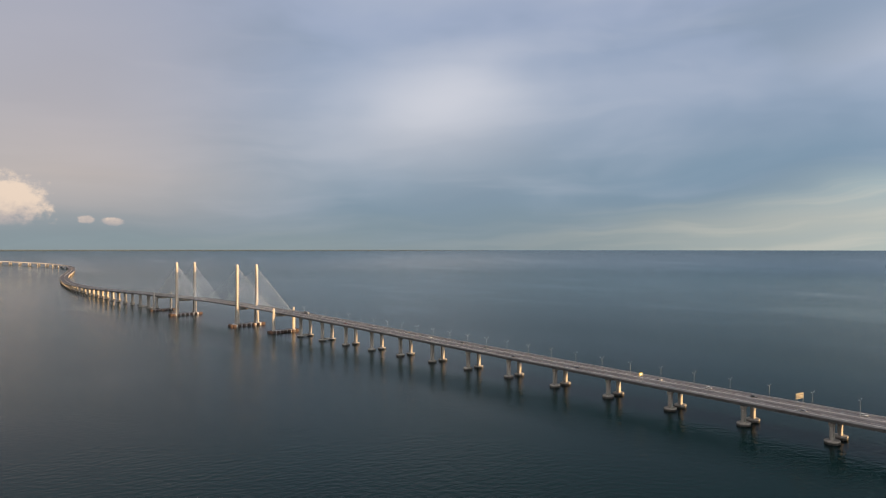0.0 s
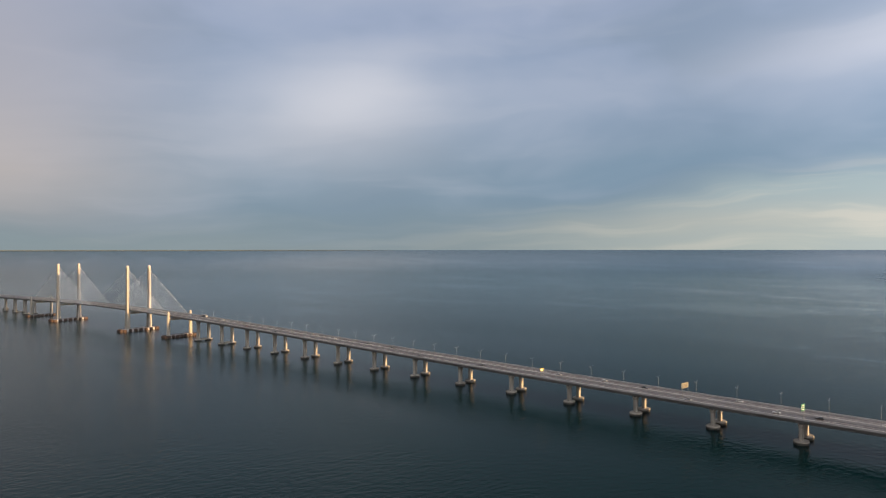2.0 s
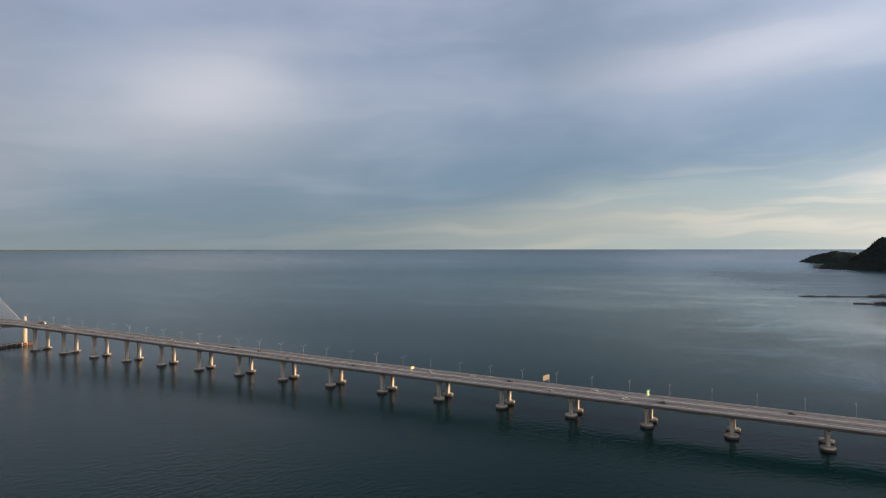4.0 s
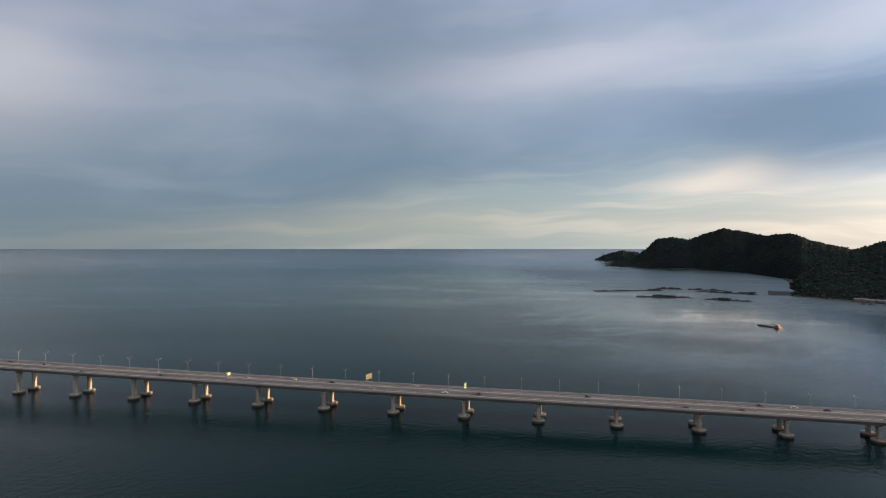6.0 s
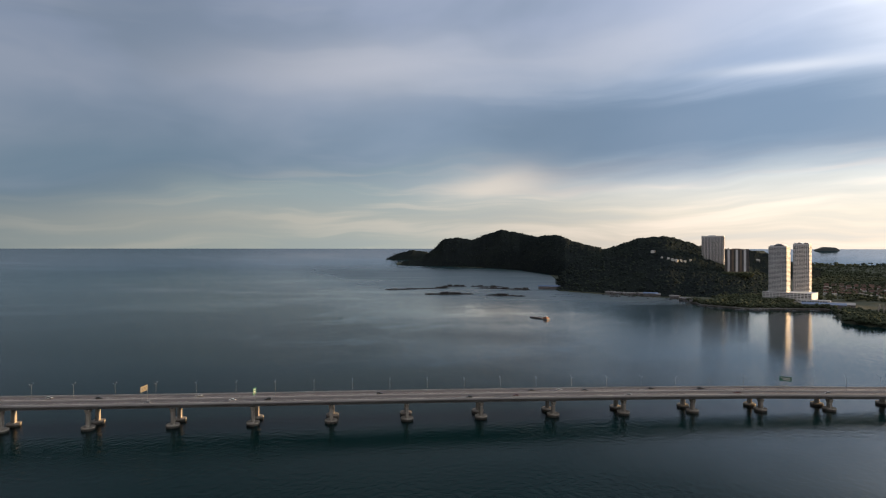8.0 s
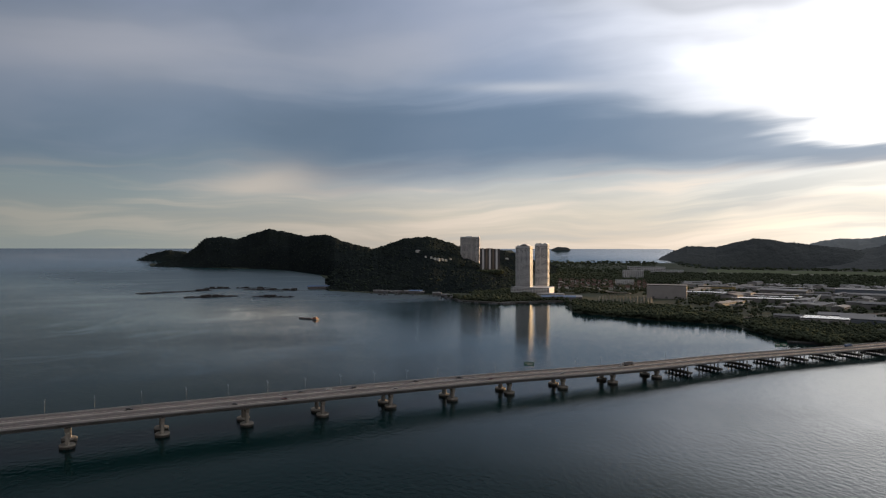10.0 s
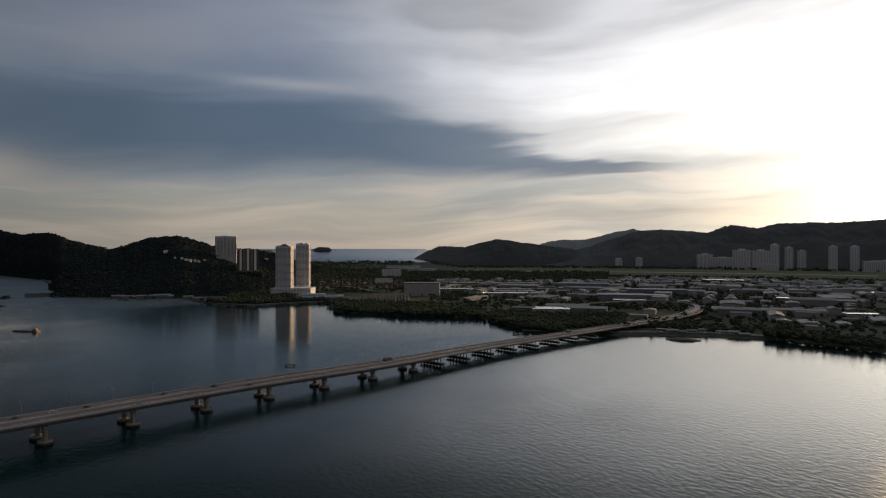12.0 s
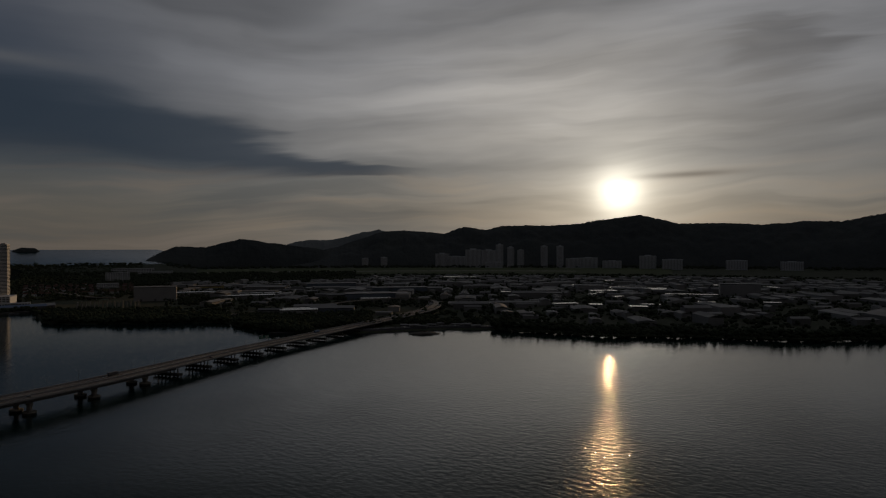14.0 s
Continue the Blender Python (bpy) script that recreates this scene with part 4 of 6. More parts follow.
def make_car(name, label, paint, big=False):
    car = thing(name, label, "car", group="cars on the bridge")
    L, W, H = (2.35, 0.92, 0.78) if not big else (2.45, 0.95, 0.95)
    bm = bmesh.new()
    vs = box(bm, -L, L, -W, W, 0.32, H)
    bmesh.ops.bevel(bm, geom=bm.edges[:], offset=0.14, segments=2, affect="EDGES")
    part("body", bm, paint, car)
    bm = bmesh.new()
    roof = 1.48 if not big else 1.8
    back = -1.9 if big else -1.6
    lo, hi = (back, 1.0), (back + 0.45, 0.3)
    pts = [(lo[0], -W + 0.08, H), (lo[1], -W + 0.08, H), (lo[1], W - 0.08, H), (lo[0], W - 0.08, H),
           (hi[0], -W + 0.22, roof - 0.06), (hi[1], -W + 0.22, roof - 0.06), (hi[1], W - 0.22, roof - 0.06), (hi[0], W - 0.22, roof - 0.06)]
    v = [bm.verts.new(p) for p in pts]
    for f in ((3, 2, 1, 0), (4, 5, 6, 7), (0, 1, 5, 4), (1, 2, 6, 5), (2, 3, 7, 6), (3, 0, 4, 7)):
        bm.faces.new([v[i] for i in f])
    part("windows", bm, M_GLASS, car, "dark glass")
    bm = bmesh.new()
    box(bm, hi[0] - 0.05, hi[1] + 0.05, -W + 0.18, W - 0.18, roof - 0.06, roof + 0.02)
    part("roof", bm, paint, car)
    bm = bmesh.new()
    lathe(bm, [(0.22, -0.12), (0.33, -0.1), (0.33, 0.1), (0.22, 0.12)], 12, Matrix.Rotation(radians(90), 4, "X"))
    me = bpy.data.meshes.new("wheel")
    bm.to_mesh(me)
    bm.free()
    me.materials.append(M_BLACK)
    for x in (-1.4, 1.4):
        for y in (-W + 0.08, W - 0.08):
            shared("wheel", me, car, Matrix.Translation((x, y, 0.33)))
    for y in (-0.62, 0.62):
        bm = bmesh.new()
        box(bm, L - 0.03, L + 0.02, y - 0.18, y + 0.18, 0.56, 0.7)
        part("headlight", bm, M_WHITE, car, "clear headlight")
    return car


def lane(s, off, flip=False):
    return on_deck(s, off, 0.115) @ Matrix.Rotation(radians(180 if flip else 0), 4, "Z")


BLACK = make_car("car", "black saloon car driving on the bridge", CAR_PAINTS[0])
WHITE = make_car("car", "white saloon car driving on the bridge", CAR_PAINTS[1])
MAROON = make_car("car", "dark red hatchback driving on the bridge", CAR_PAINTS[2])
SILVER = make_car("car", "silver saloon car driving on the bridge", CAR_PAINTS[3])
SUV = make_car("car", "black off-road car driving on the bridge", CAR_PAINTS[0], True)
for ob, spots in ((BLACK, [(156, -9), (208, 10), (305, 10.5), (250, 8), (-258, -5), (-420, 9), (-560, -9), (-330, -10)]),
                  (WHITE, [(-145, 9), (-42, 10), (-15, -6), (230, 9.5), (-470, 6), (-700, 8), (520, 8), (-1050, -8)]),
                  (MAROON, [(192, -6), (368, -5), (-625, -6), (640, -9)]),
                  (SILVER, [(-72, -9), (278, -9.5), (-515, 10), (-185, 5.5), (440, -6), (-900, 9)]),
                  (SUV, [(-110, 6), (10, -5), (345, 9), (90, 6), (-380, 5)])):
    for i, (s, off) in enumerate(spots):
        m = lane(s, off, off < 0)
        if i == 0:
            ob.matrix_basis = m
        else:
            copy_thing(ob, m)


def make_lorry(s, off, paint, label):
    lo = thing("lorry", label, "lorry", lane(s, off, off < 0), group="lorries on the bridge")
    bm = bmesh.new()
    box(bm, -6.0, 3.6, -1.22, 1.22, 1.15, 3.7)
    bmesh.ops.bevel(bm, geom=bm.edges[:], offset=0.06, segments=1, affect="EDGES")
    part("cargo_box", bm, paint, lo)
    bm = bmesh.new()
    box(bm, 3.8, 6.0, -1.2, 1.2, 0.6, 3.0)
    bmesh.ops.bevel(bm, geom=bm.edges[:], offset=0.2, segments=2, affect="EDGES")
    cab = part("cab", bm, CAR_PAINTS[3], lo)
    bm = bmesh.new()
    box(bm, 5.96, 6.03, -1.0, 1.0, 1.7, 2.6)
    part("windscreen", bm, M_GLASS, cab, "dark glass")
    bm = bmesh.new()
    box(bm, -6.0, 4.6, -0.5, 0.5, 0.65, 1.15)
    part("chassis", bm, M_BLACK, lo)
    bm = bmesh.new()
    lathe(bm, [(0.3, -0.17), (0.5, -0.14), (0.5, 0.14), (0.3, 0.17)], 12, Matrix.Rotation(radians(90), 4, "X"))
    me = bpy.data.meshes.new("wheel")
    bm.to_mesh(me)
    bm.free()
    me.materials.append(M_BLACK)
    for x in (-4.9, -3.6, 4.6):
        for y in (-1.0, 1.0):
            shared("wheel", me, lo, Matrix.Translation((x, y, 0.5)))


make_lorry(-745, 9.0, M_HULL, "long dark lorry driving on the bridge")
make_lorry(530, 8.5, M_HULL, "dark box lorry driving on the bridge")
make_lorry(860, 6.0, M_BLUE, "blue box lorry driving on the bridge")

# ---------------------------------------------------------------- woods
RNG = np.random.default_rng(7)
_g = (1 + 5 ** 0.5) / 2
ICO_V = np.array([(-1, _g, 0), (1, _g, 0), (-1, -_g, 0), (1, -_g, 0), (0, -1, _g), (0, 1, _g), (0, -1, -_g), (0, 1, -_g),
                  (_g, 0, -1), (_g, 0, 1), (-_g, 0, -1), (-_g, 0, 1)]) / 1.902
ICO_F = np.array([int(c, 16) for c in "0b5" "051" "017" "07a" "0ab" "159" "5b4" "ba2" "a76" "718" "394" "342" "326" "368" "389" "495" "24b" "62a" "867" "981"]).reshape(-1, 3)


def clumps(name, centres, radii, mat, label, category="woods", kind="stuff", soft=False):
    """Many uneven leaf clumps in one mesh."""
    c, r = np.asarray(centres, float), np.asarray(radii, float)
    n = len(c)
    v = ICO_V[None] * (1 + RNG.uniform(-0.38, 0.38, (n, 12, 1)))
    a = RNG.uniform(0, 6.28, n)
    ca, sa = np.cos(a)[:, None], np.sin(a)[:, None]
    v = np.stack([v[..., 0] * ca - v[..., 1] * sa, v[..., 0] * sa + v[..., 1] * ca, v[..., 2] * RNG.uniform(0.6, 0.95, (n, 1))], -1)
    v = v * r[:, None, None] + c[:, None, :]
    f = (ICO_F[None] + 12 * np.arange(n)[:, None, None]).reshape(-1)
    me = bpy.data.meshes.new(name)
    me.vertices.add(n * 12)
    me.vertices.foreach_set("co", v.reshape(-1))
    me.loops.add(len(f))
    me.loops.foreach_set("vertex_index", f)
    me.polygons.add(len(f) // 3)
    me.polygons.foreach_set("loop_start", np.arange(0, len(f), 3))
    if soft:
        me.polygons.foreach_set("use_smooth", np.ones(len(f) // 3, bool))
    me.update(calc_edges=True)
    me.validate()
    me.materials.append(mat)
    return tagged(new(name, me), label, category, kind=kind)


def hill_woods(tops, mat, dense, label, size=(3.0, 7.5), sunk=(-3.4, 0.2)):
    t = np.array(tops)
    near = np.hypot(t[:, 0], t[:, 1]) < 3000
    t = np.concatenate([t, t[near]]) if dense > 0.5 else t
    t = t[RNG.random(len(t)) < dense]
    u = RNG.random((len(t), 1))
    pick = t[:, :3] * u + t[:, 3:] * (1 - u)
    pick = pick + np.c_[RNG.normal(0, 5, len(pick)), RNG.normal(0, 5, len(pick)), RNG.uniform(*sunk, len(pick))]
    clumps("woods", pick, RNG.uniform(*size, len(pick)), mat, label)


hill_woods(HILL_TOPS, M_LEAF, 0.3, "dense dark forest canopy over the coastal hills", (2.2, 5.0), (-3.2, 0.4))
hill_woods(MID_TOPS, M_MID, 0.35, "forest canopy tinted with haze over the ridge by the airfield", (2.2, 4.6), (-2.6, 0.2))
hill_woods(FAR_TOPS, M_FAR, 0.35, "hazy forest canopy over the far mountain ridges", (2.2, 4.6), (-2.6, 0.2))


def belt(a0, a1, d0, d1, count, size=(2.0, 4.5), tall=(4, 10), inland=True, label="dark mangrove and scrub trees along the shore"):
    """Trees between two headings, d0 to d1 metres behind the shore line (or at those distances from the origin)."""
    cs, rs = [], []
    for _ in range(count):
        a = RNG.uniform(a0, a1)
        d = RNG.uniform(d0, d1)
        r = interp(a, COAST) + d if inland else d
        x, y = polar(a, r)
        h = RNG.uniform(*tall) * (0.6 + 0.8 * (noise.noise((x * 0.02, y * 0.02, 1)) * 0.5 + 0.5))
        s = RNG.uniform(*size)
        g = land_z(x, y)
        for k in range(4):
            cs.append((x + RNG.normal(0, s * 0.6), y + RNG.normal(0, s * 0.6), g + h - s * 0.4 - RNG.uniform(0, h * 0.55)))
            rs.append(s * RNG.uniform(0.5, 1.0))
    clumps("woods", cs, rs, M_TOWN_LEAF, label)


belt(87.5, 101.2, 6, 130, 1500)
belt(101.5, 108.0, 4, 70, 420)
belt(101.8, 107.0, 70, 190, 200, (2, 4), (4, 8))
belt(108.0, 119.0, 60, 170, 260)
belt(124.5, 160.0, 3, 30, 900, (2.2, 4.2), (6, 12))
belt(103.4, 113.5, 60, 300, 900, (1.8, 3.6), (3, 7))
belt(124.5, 160.0, -8, 12, 700, (1.4, 2.8), (1.0, 3.0))
belt(118.0, 160.0, 40, 130, 330, (2, 4), (4, 8))
belt(87.5, 97.0, 130, 280, 800, (1.8, 3.8), (2, 6))


def grove(a0, a1, r0, r1, z, count, label):
    """Trees on a slope whose ground lies at z."""
    cs, rs = [], []
    for _ in range(count):
        x, y = polar(RNG.uniform(a0, a1), RNG.uniform(r0, r1))
        size = RNG.uniform(3.0, 5.5)
        for k in range(4):
            cs.append((x + RNG.normal(0, size * 0.6), y + RNG.normal(0, size * 0.6), z + RNG.uniform(-6, 4)))
            rs.append(size * RNG.uniform(0.6, 1.0))
    clumps("woods", cs, rs, M_TOWN_LEAF, label)


grove(79.0, 81.2, 2020, 2062, 50, 150, "trees in front of the brown and cream apartment block")
grove(77.2, 79.2, 2140, 2180, 68, 110, "trees at the foot of the tall grey apartment block")
belt(123.4, 124.4, 1930, 1960, 25, (4, 7), (10, 22), False, "tall dark tree group among the factories")
belt(76.5, 87.2, 3, 60, 420)
belt(78.5, 84.0, 60, 420, 700, (2.5, 5), (5, 11))
belt(84.5, 95.0, 1750, 2900, 900, (3, 6), (5, 12), False, "scattered roadside and garden trees in the town")
belt(85.0, 112.0, 2300, 3300, 2700, (3.5, 7), (5, 12), False, "broad band of trees between the town and the airfield")
belt(84.0, 94.5, 3300, 4250, 1200, (4, 8), (6, 14), False, "trees on the far side of the town")
belt(96.0, 124.0, 1300, 2500, 2200, (2.5, 5), (4, 11), False, "scattered trees between the factories")
belt(118.0, 158.0, 1100, 2600, 2600, (2.5, 5), (4, 11), False, "scattered trees between the factories")
belt(96.0, 160.0, 3950, 4300, 900, (4, 8), (6, 14), False, "trees at the foot of the mountain ridge")
belt(112.0, 155.0, 2650, 2950, 700, (3, 6), (5, 10), False, "tree line along the airfield")


def make_airfield():
    def sector(name, a0, a1, r0, r1, dz, mat, label, category):
        verts, faces = [], []
        n = 40
        for i in range(n + 1):
            a = a0 + (a1 - a0) * i / n
            for k in range(5):
                x, y = polar(a, r0 + (r1 - r0) * k / 4)
                verts.append((x, y, land_z(x, y) + dz))
        for i in range(n):
            for k in range(4):
                q = i * 5 + k
                faces.append((q, q + 5, q + 6, q + 1))
        tagged(from_lists(name, verts, faces, mat), label, category, kind="structure")

    sector("grass", 98.6, 140, 3000, 3900, 1.6, M_GRASS, "flat green airfield grass", "grass")
    sector("runway", 98, 132, 3330, 3375, 2.2, M_CONC, "pale concrete runway strip", "runway")


make_airfield()

# ---------------------------------------------------------------- buildings


def spot(az, r, turn=0.0, dz=0.0):
    """A pose on the land, its y axis pointing away from the bay."""
    x, y = polar(az, r)
    return Matrix.Translation((x, y, land_z(x, y) + dz)) @ Matrix.Rotation(radians(-az + turn), 4, "Z")


def make_tower(m, label, w, d, h, storeys, bays, wall, crown="flat", fin=0.6, side_wall=None, sill=1.35, arches=((-0.28, 0.72),)):
    """An apartment tower: body, window strips, a slab at each storey, roof works."""
    tw = thing("apartment_tower", label, "apartment tower", m, group="apartment towers by the bay")
    bm = bmesh.new()
    box(bm, -w / 2 + 0.5, w / 2 - 0.5, -d / 2 + 0.5, d / 2 - 0.5, -25, h)
    part("body", bm, wall, tw)
    bm = bmesh.new()
    box(bm, -w / 2 - 0.5, w / 2 + 0.5, -d / 2 - 0.5, d / 2 + 0.5, 0, sill)
    slab = bpy.data.meshes.new("floor_slab")
    bm.to_mesh(slab)
    bm.free()
    slab.materials.append(wall)
    for k in range(1, storeys + 1):
        shared("floor_slab", slab, tw, Matrix.Translation((0, 0, h * k / storeys - 0.6)))
    bw = w / bays
    for i in range(bays):
        x = -w / 2 + bw * (i + 0.5)
        for y in (-d / 2 + 0.35, d / 2 - 0.35):
            bm = bmesh.new()
            box(bm, x - bw * 0.46, x + bw * 0.46, y - 0.1, y + 0.1, h * 0.5 / storeys, h * 0.985)
            part("window_strip", bm, M_WINDOW, tw, "column of dark windows")
        if i:
            bm = bmesh.new()
            box(bm, x - bw / 2 - fin, x - bw / 2 + fin, -d / 2 - 0.56, d / 2 + 0.56, 0, h)
            part("fin", bm, side_wall if side_wall is not None and i % 2 else wall, tw)
    nb = max(2, int(d / 5))
    for i in range(nb):
        y = -d / 2 + d / nb * (i + 0.5)
        for x in (-w / 2 + 0.35, w / 2 - 0.35):
            bm = bmesh.new()
            box(bm, x - 0.1, x + 0.1, y - d / nb * 0.3, y + d / nb * 0.3, h * 0.5 / storeys, h * 0.985)
            part("window_strip", bm, M_WINDOW, tw, "column of dark windows")
    if crown == "arch":
        n = 10
        for start, span in arches:
            bm = bmesh.new()
            xs = [w * (start + span * i / n) for i in range(n + 1)]
            lo = [bm.verts.new((x, y, h)) for y in (-d / 2, d / 2) for x in xs]
            hi = [bm.verts.new((x, y, h + 0.6 + 9.0 * span * math.sin(math.pi * i / n))) for y in (-d / 2, d / 2) for i, x in enumerate(xs)]
            for i in range(n):
                bm.faces.new((lo[i], lo[i + 1], hi[i + 1], hi[i]))
                j = i + n + 1
                bm.faces.new((lo[j + 1], lo[j], hi[j], hi[j + 1]))
                bm.faces.new((hi[i], hi[i + 1], hi[j + 1], hi[j]))
            part("arched_roof", bm, wall, tw)
            bm = bmesh.new()
            for y in (-d / 2 - 0.15, d / 2 + 0.15):
                for k in range(5):
                    x = w * (start + span * (0.2 + 0.15 * k))
                    top = 0.2 + 7.2 * span * math.sin(math.pi * (0.2 + 0.15 * k))
                    box(bm, x - span * w * 0.06, x + span * w * 0.06, y - 0.1, y + 0.1, h + 0.1, h + top)
            part("arch_glazing", bm, M_WINDOW, tw, "dark glazing under the arch")
        bm = bmesh.new()
        box(bm, -w * 0.48, -w * 0.31, -d * 0.2, d * 0.3, h, h + 3.4)
        part("roof_house", bm, wall, tw)
    else:
        bm = bmesh.new()
        box(bm, -w * 0.2, w * 0.15, -d * 0.25, d * 0.25, h, h + 3.2)
        part("roof_house", bm, wall, tw)
        bm = bmesh.new()
        for x0, x1, y0, y1 in ((-w / 2, w / 2, -d / 2, -d / 2 + 0.4), (-w / 2, w / 2, d / 2 - 0.4, d / 2),
                               (-w / 2, -w / 2 + 0.4, -d / 2 + 0.4, d / 2 - 0.4), (w / 2 - 0.4, w / 2, -d / 2 + 0.4, d / 2 - 0.4)):
            box(bm, x0, x1, y0, y1, h, h + 1.3)
        part("roof_parapet", bm, wall, tw)
    return tw


def at_height(az, r, z, turn=0.0):
    x, y = polar(az, r)
    return Matrix.Translation((x, y, z)) @ Matrix.Rotation(radians(-az + turn), 4, "Z")


make_tower(at_height(78.25, 2200, 70, -8), "tall pale grey apartment block standing on the wooded slope", 66, 24, 94, 30, 15, M_TOWER, fin=0.55, sill=0.8)
make_tower(at_height(80.05, 2080, 56), "brown and cream apartment block beside the taller grey one", 66, 22, 66, 20, 6, M_TOWER_B, fin=3.2, side_wall=M_TOWER, sill=0.6)
make_tower(at_height(83.15, 1700, 22, -20), "slim cream apartment tower with an arched roof crown", 40, 24, 108, 36, 11, M_TOWER, "arch", fin=0.28)
make_tower(at_height(84.75, 1760, 22, -14), "slim cream apartment tower with an arched roof crown, behind its twin", 35, 22, 114, 36, 9, M_TOWER, "arch", fin=0.28, arches=((-0.3, 0.4), (0.1, 0.38)))


def make_podium(m, label, w, d, h, storeys, bays):
    pd = thing("podium_building", label, "car park building", m)
    bm = bmesh.new()
    box(bm, -w / 2, w / 2, -d / 2, d / 2, -4, h)
    part("body", bm, M_TOWER, pd)
    for k in range(storeys):
        z = h * (k + 0.35) / storeys
        for i in range(bays):
            x = -w / 2 + w * (i + 0.5) / bays
            bm = bmesh.new()
            box(bm, x - w / bays * 0.36, x + w / bays * 0.36, -d / 2 - 0.12, -d / 2 + 0.1, z, z + h / storeys * 0.5)
            part("opening", bm, M_GLASS, pd, "dark open bay")
    for y0, y1 in ((-d / 2, -d / 2 + 0.5), (d / 2 - 0.5, d / 2)):
        bm = bmesh.new()
        box(bm, -w / 2, w / 2, y0, y1, h, h + 1.4)
        part("parapet", bm, M_TOWER, pd)
    return pd


make_podium(spot(83.9, 1705, -14), "cream multi-storey podium with rows of dark bays", 104, 60, 19, 5, 14)
make_podium(spot(85.6, 1600, -4), "low pale row of shophouses near the dock", 60, 14, 9, 2, 12)
make_podium(spot(91.9, 2110), "pale five-storey flats among trees", 58, 20, 20, 5, 10)
make_podium(spot(92.6, 2620), "grey slab of flats in the town", 80, 20, 34, 8, 10)
make_podium(spot(93.7, 3480), "white airport hall seen far off", 190, 40, 22, 3, 16)
make_podium(spot(95.4, 3300), "low white service buildings at the airfield", 150, 30, 14, 2, 14)


def warehouse(label, w, d, h, gable, wall, roof, doors=3, band=None):
    wh = thing("warehouse", label, "warehouse", group="factories and warehouses")
    bm = bmesh.new()
    box(bm, -w / 2, w / 2, -d / 2, d / 2, -2, h)
    part("wall", bm, wall, wh)
    bm = bmesh.new()
    o = 0.6
    prof = [(-d / 2 - o, h - 0.1), (0, h + gable), (d / 2 + o, h - 0.1), (d / 2 + o, h + 0.35), (0, h + gable + 0.45), (-d / 2 - o, h + 0.35)]
    a = [bm.verts.new((-w / 2 - o, y, z)) for y, z in prof]
    b = [bm.verts.new((w / 2 + o, y, z)) for y, z in prof]
    for i in range(6):
        bm.faces.new((a[i], b[i], b[(i + 1) % 6], a[(i + 1) % 6]))
    bm.faces.new(a[::-1])
    bm.faces.new(b)
    part("roof", bm, roof, wh)
    for i in range(doors):
        x = -w / 2 + w * (i + 0.5) / doors
        bm = bmesh.new()
        box(bm, x - 2.6, x + 2.6, -d / 2 - 0.15, -d / 2 + 0.1, 0, min(5, h - 1.5))
        part("roller_door", bm, M_HULL, wh, "dark roller door")
    bm = bmesh.new()
    box(bm, -w / 2 + 1.5, w / 2 - 1.5, -d / 2 - 0.12, -d / 2 + 0.1, h - 1.6, h - 0.7)
    part("window_band", bm, M_GLASS, wh, "band of high windows")
    if band is not None:
        bm = bmesh.new()
        box(bm, -w / 2 - 0.1, w / 2 + 0.1, -d / 2 - 0.2, -d / 2 + 0.1, h * 0.42, h * 0.78)
        box(bm, w / 2 - 9, w / 2 + 0.2, -d / 2 - 0.25, d / 2 - 1, h * 0.2, h + 0.1)
        part("painted_panel", bm, band, wh, "ochre wall panels coloured as if lit by the low sun")
    for k in (1.2,):
        bm = bmesh.new()
        lathe(bm, [(0.7, 0), (0.7, 1.0), (1.1, 1.1), (0.9, 1.7)], 8, Matrix.Translation((-w / 3 + w / 3 * k, 0, h + gable)))
        part("roof_vent", bm, M_STEEL, wh)
    return wh


W1 = warehouse("grey metal-roofed factory hall with roller doors", 92, 40, 11, 3.0, M_WALL, M_ROOF, 2)
W1.matrix_basis = spot(111.2, 1559)
W2 = warehouse("long low warehouse with a pale sheet roof", 130, 34, 9, 0.15, M_WALL, M_TIN, 3)
W2.matrix_basis = spot(102.7, 1626, 4)
W3 = warehouse("small workshop with a dark roof", 44, 24, 8, 2.0, M_WALL, M_ROOF, 2)
W3.matrix_basis = spot(104.6, 1239, -6)
W4 = warehouse("white flat-roofed logistics hall", 70, 46, 8, 0.2, M_PARAPET, M_TIN, 4)
W4.matrix_basis = spot(107.0, 1235, 3)
W5 = warehouse("tall grey factory block with high windows", 92, 44, 33, 0.8, M_PARAPET, M_ROOF, 3)
W5.matrix_basis = spot(95.4, 1655, -3)
W7 = warehouse("long factory with walls coloured as if sunlit and a grey roof", 100, 36, 12, 0.8, M_WALL, M_ROOF, 3, M_OCHRE)
W7.matrix_basis = spot(103.6, 1730, 4)
W8 = warehouse("blue-grey clad factory hall with a flat roof", 150, 46, 16, 0.8, M_CLAD, M_PARAPET, 5)
W8.matrix_basis = spot(109.9, 1985, 3)
W6 = warehouse("arched blue-grey hall near the trestle", 84, 40, 8, 3.0, M_CLAD, M_ROOF, 3)
W6.matrix_basis = spot(110.0, 1255, -4)
for ob, az, r, turn in ((W2, 98.7, 1790, 2), (W2, 103.4, 1700, 4), (W1, 110.0, 1850, -3), (W1, 112.4, 1830, -3), (W1, 113.5, 1600, -3), (W4, 113.8, 1480, 2),
                        (W7, 104.1, 2040, 4), (W7, 99.3, 2030, 3), (W8, 113.9, 1530, 4), (W5, 145.2, 1740, 6), (W8, 116.0, 1750, 4), (W4, 118.7, 1850, 4), (W1, 136.4, 1830, 8), (W4, 134.2, 1760, 8), (W6, 108.5, 1300, -4)):
    copy_thing(ob, spot(az, r, turn))
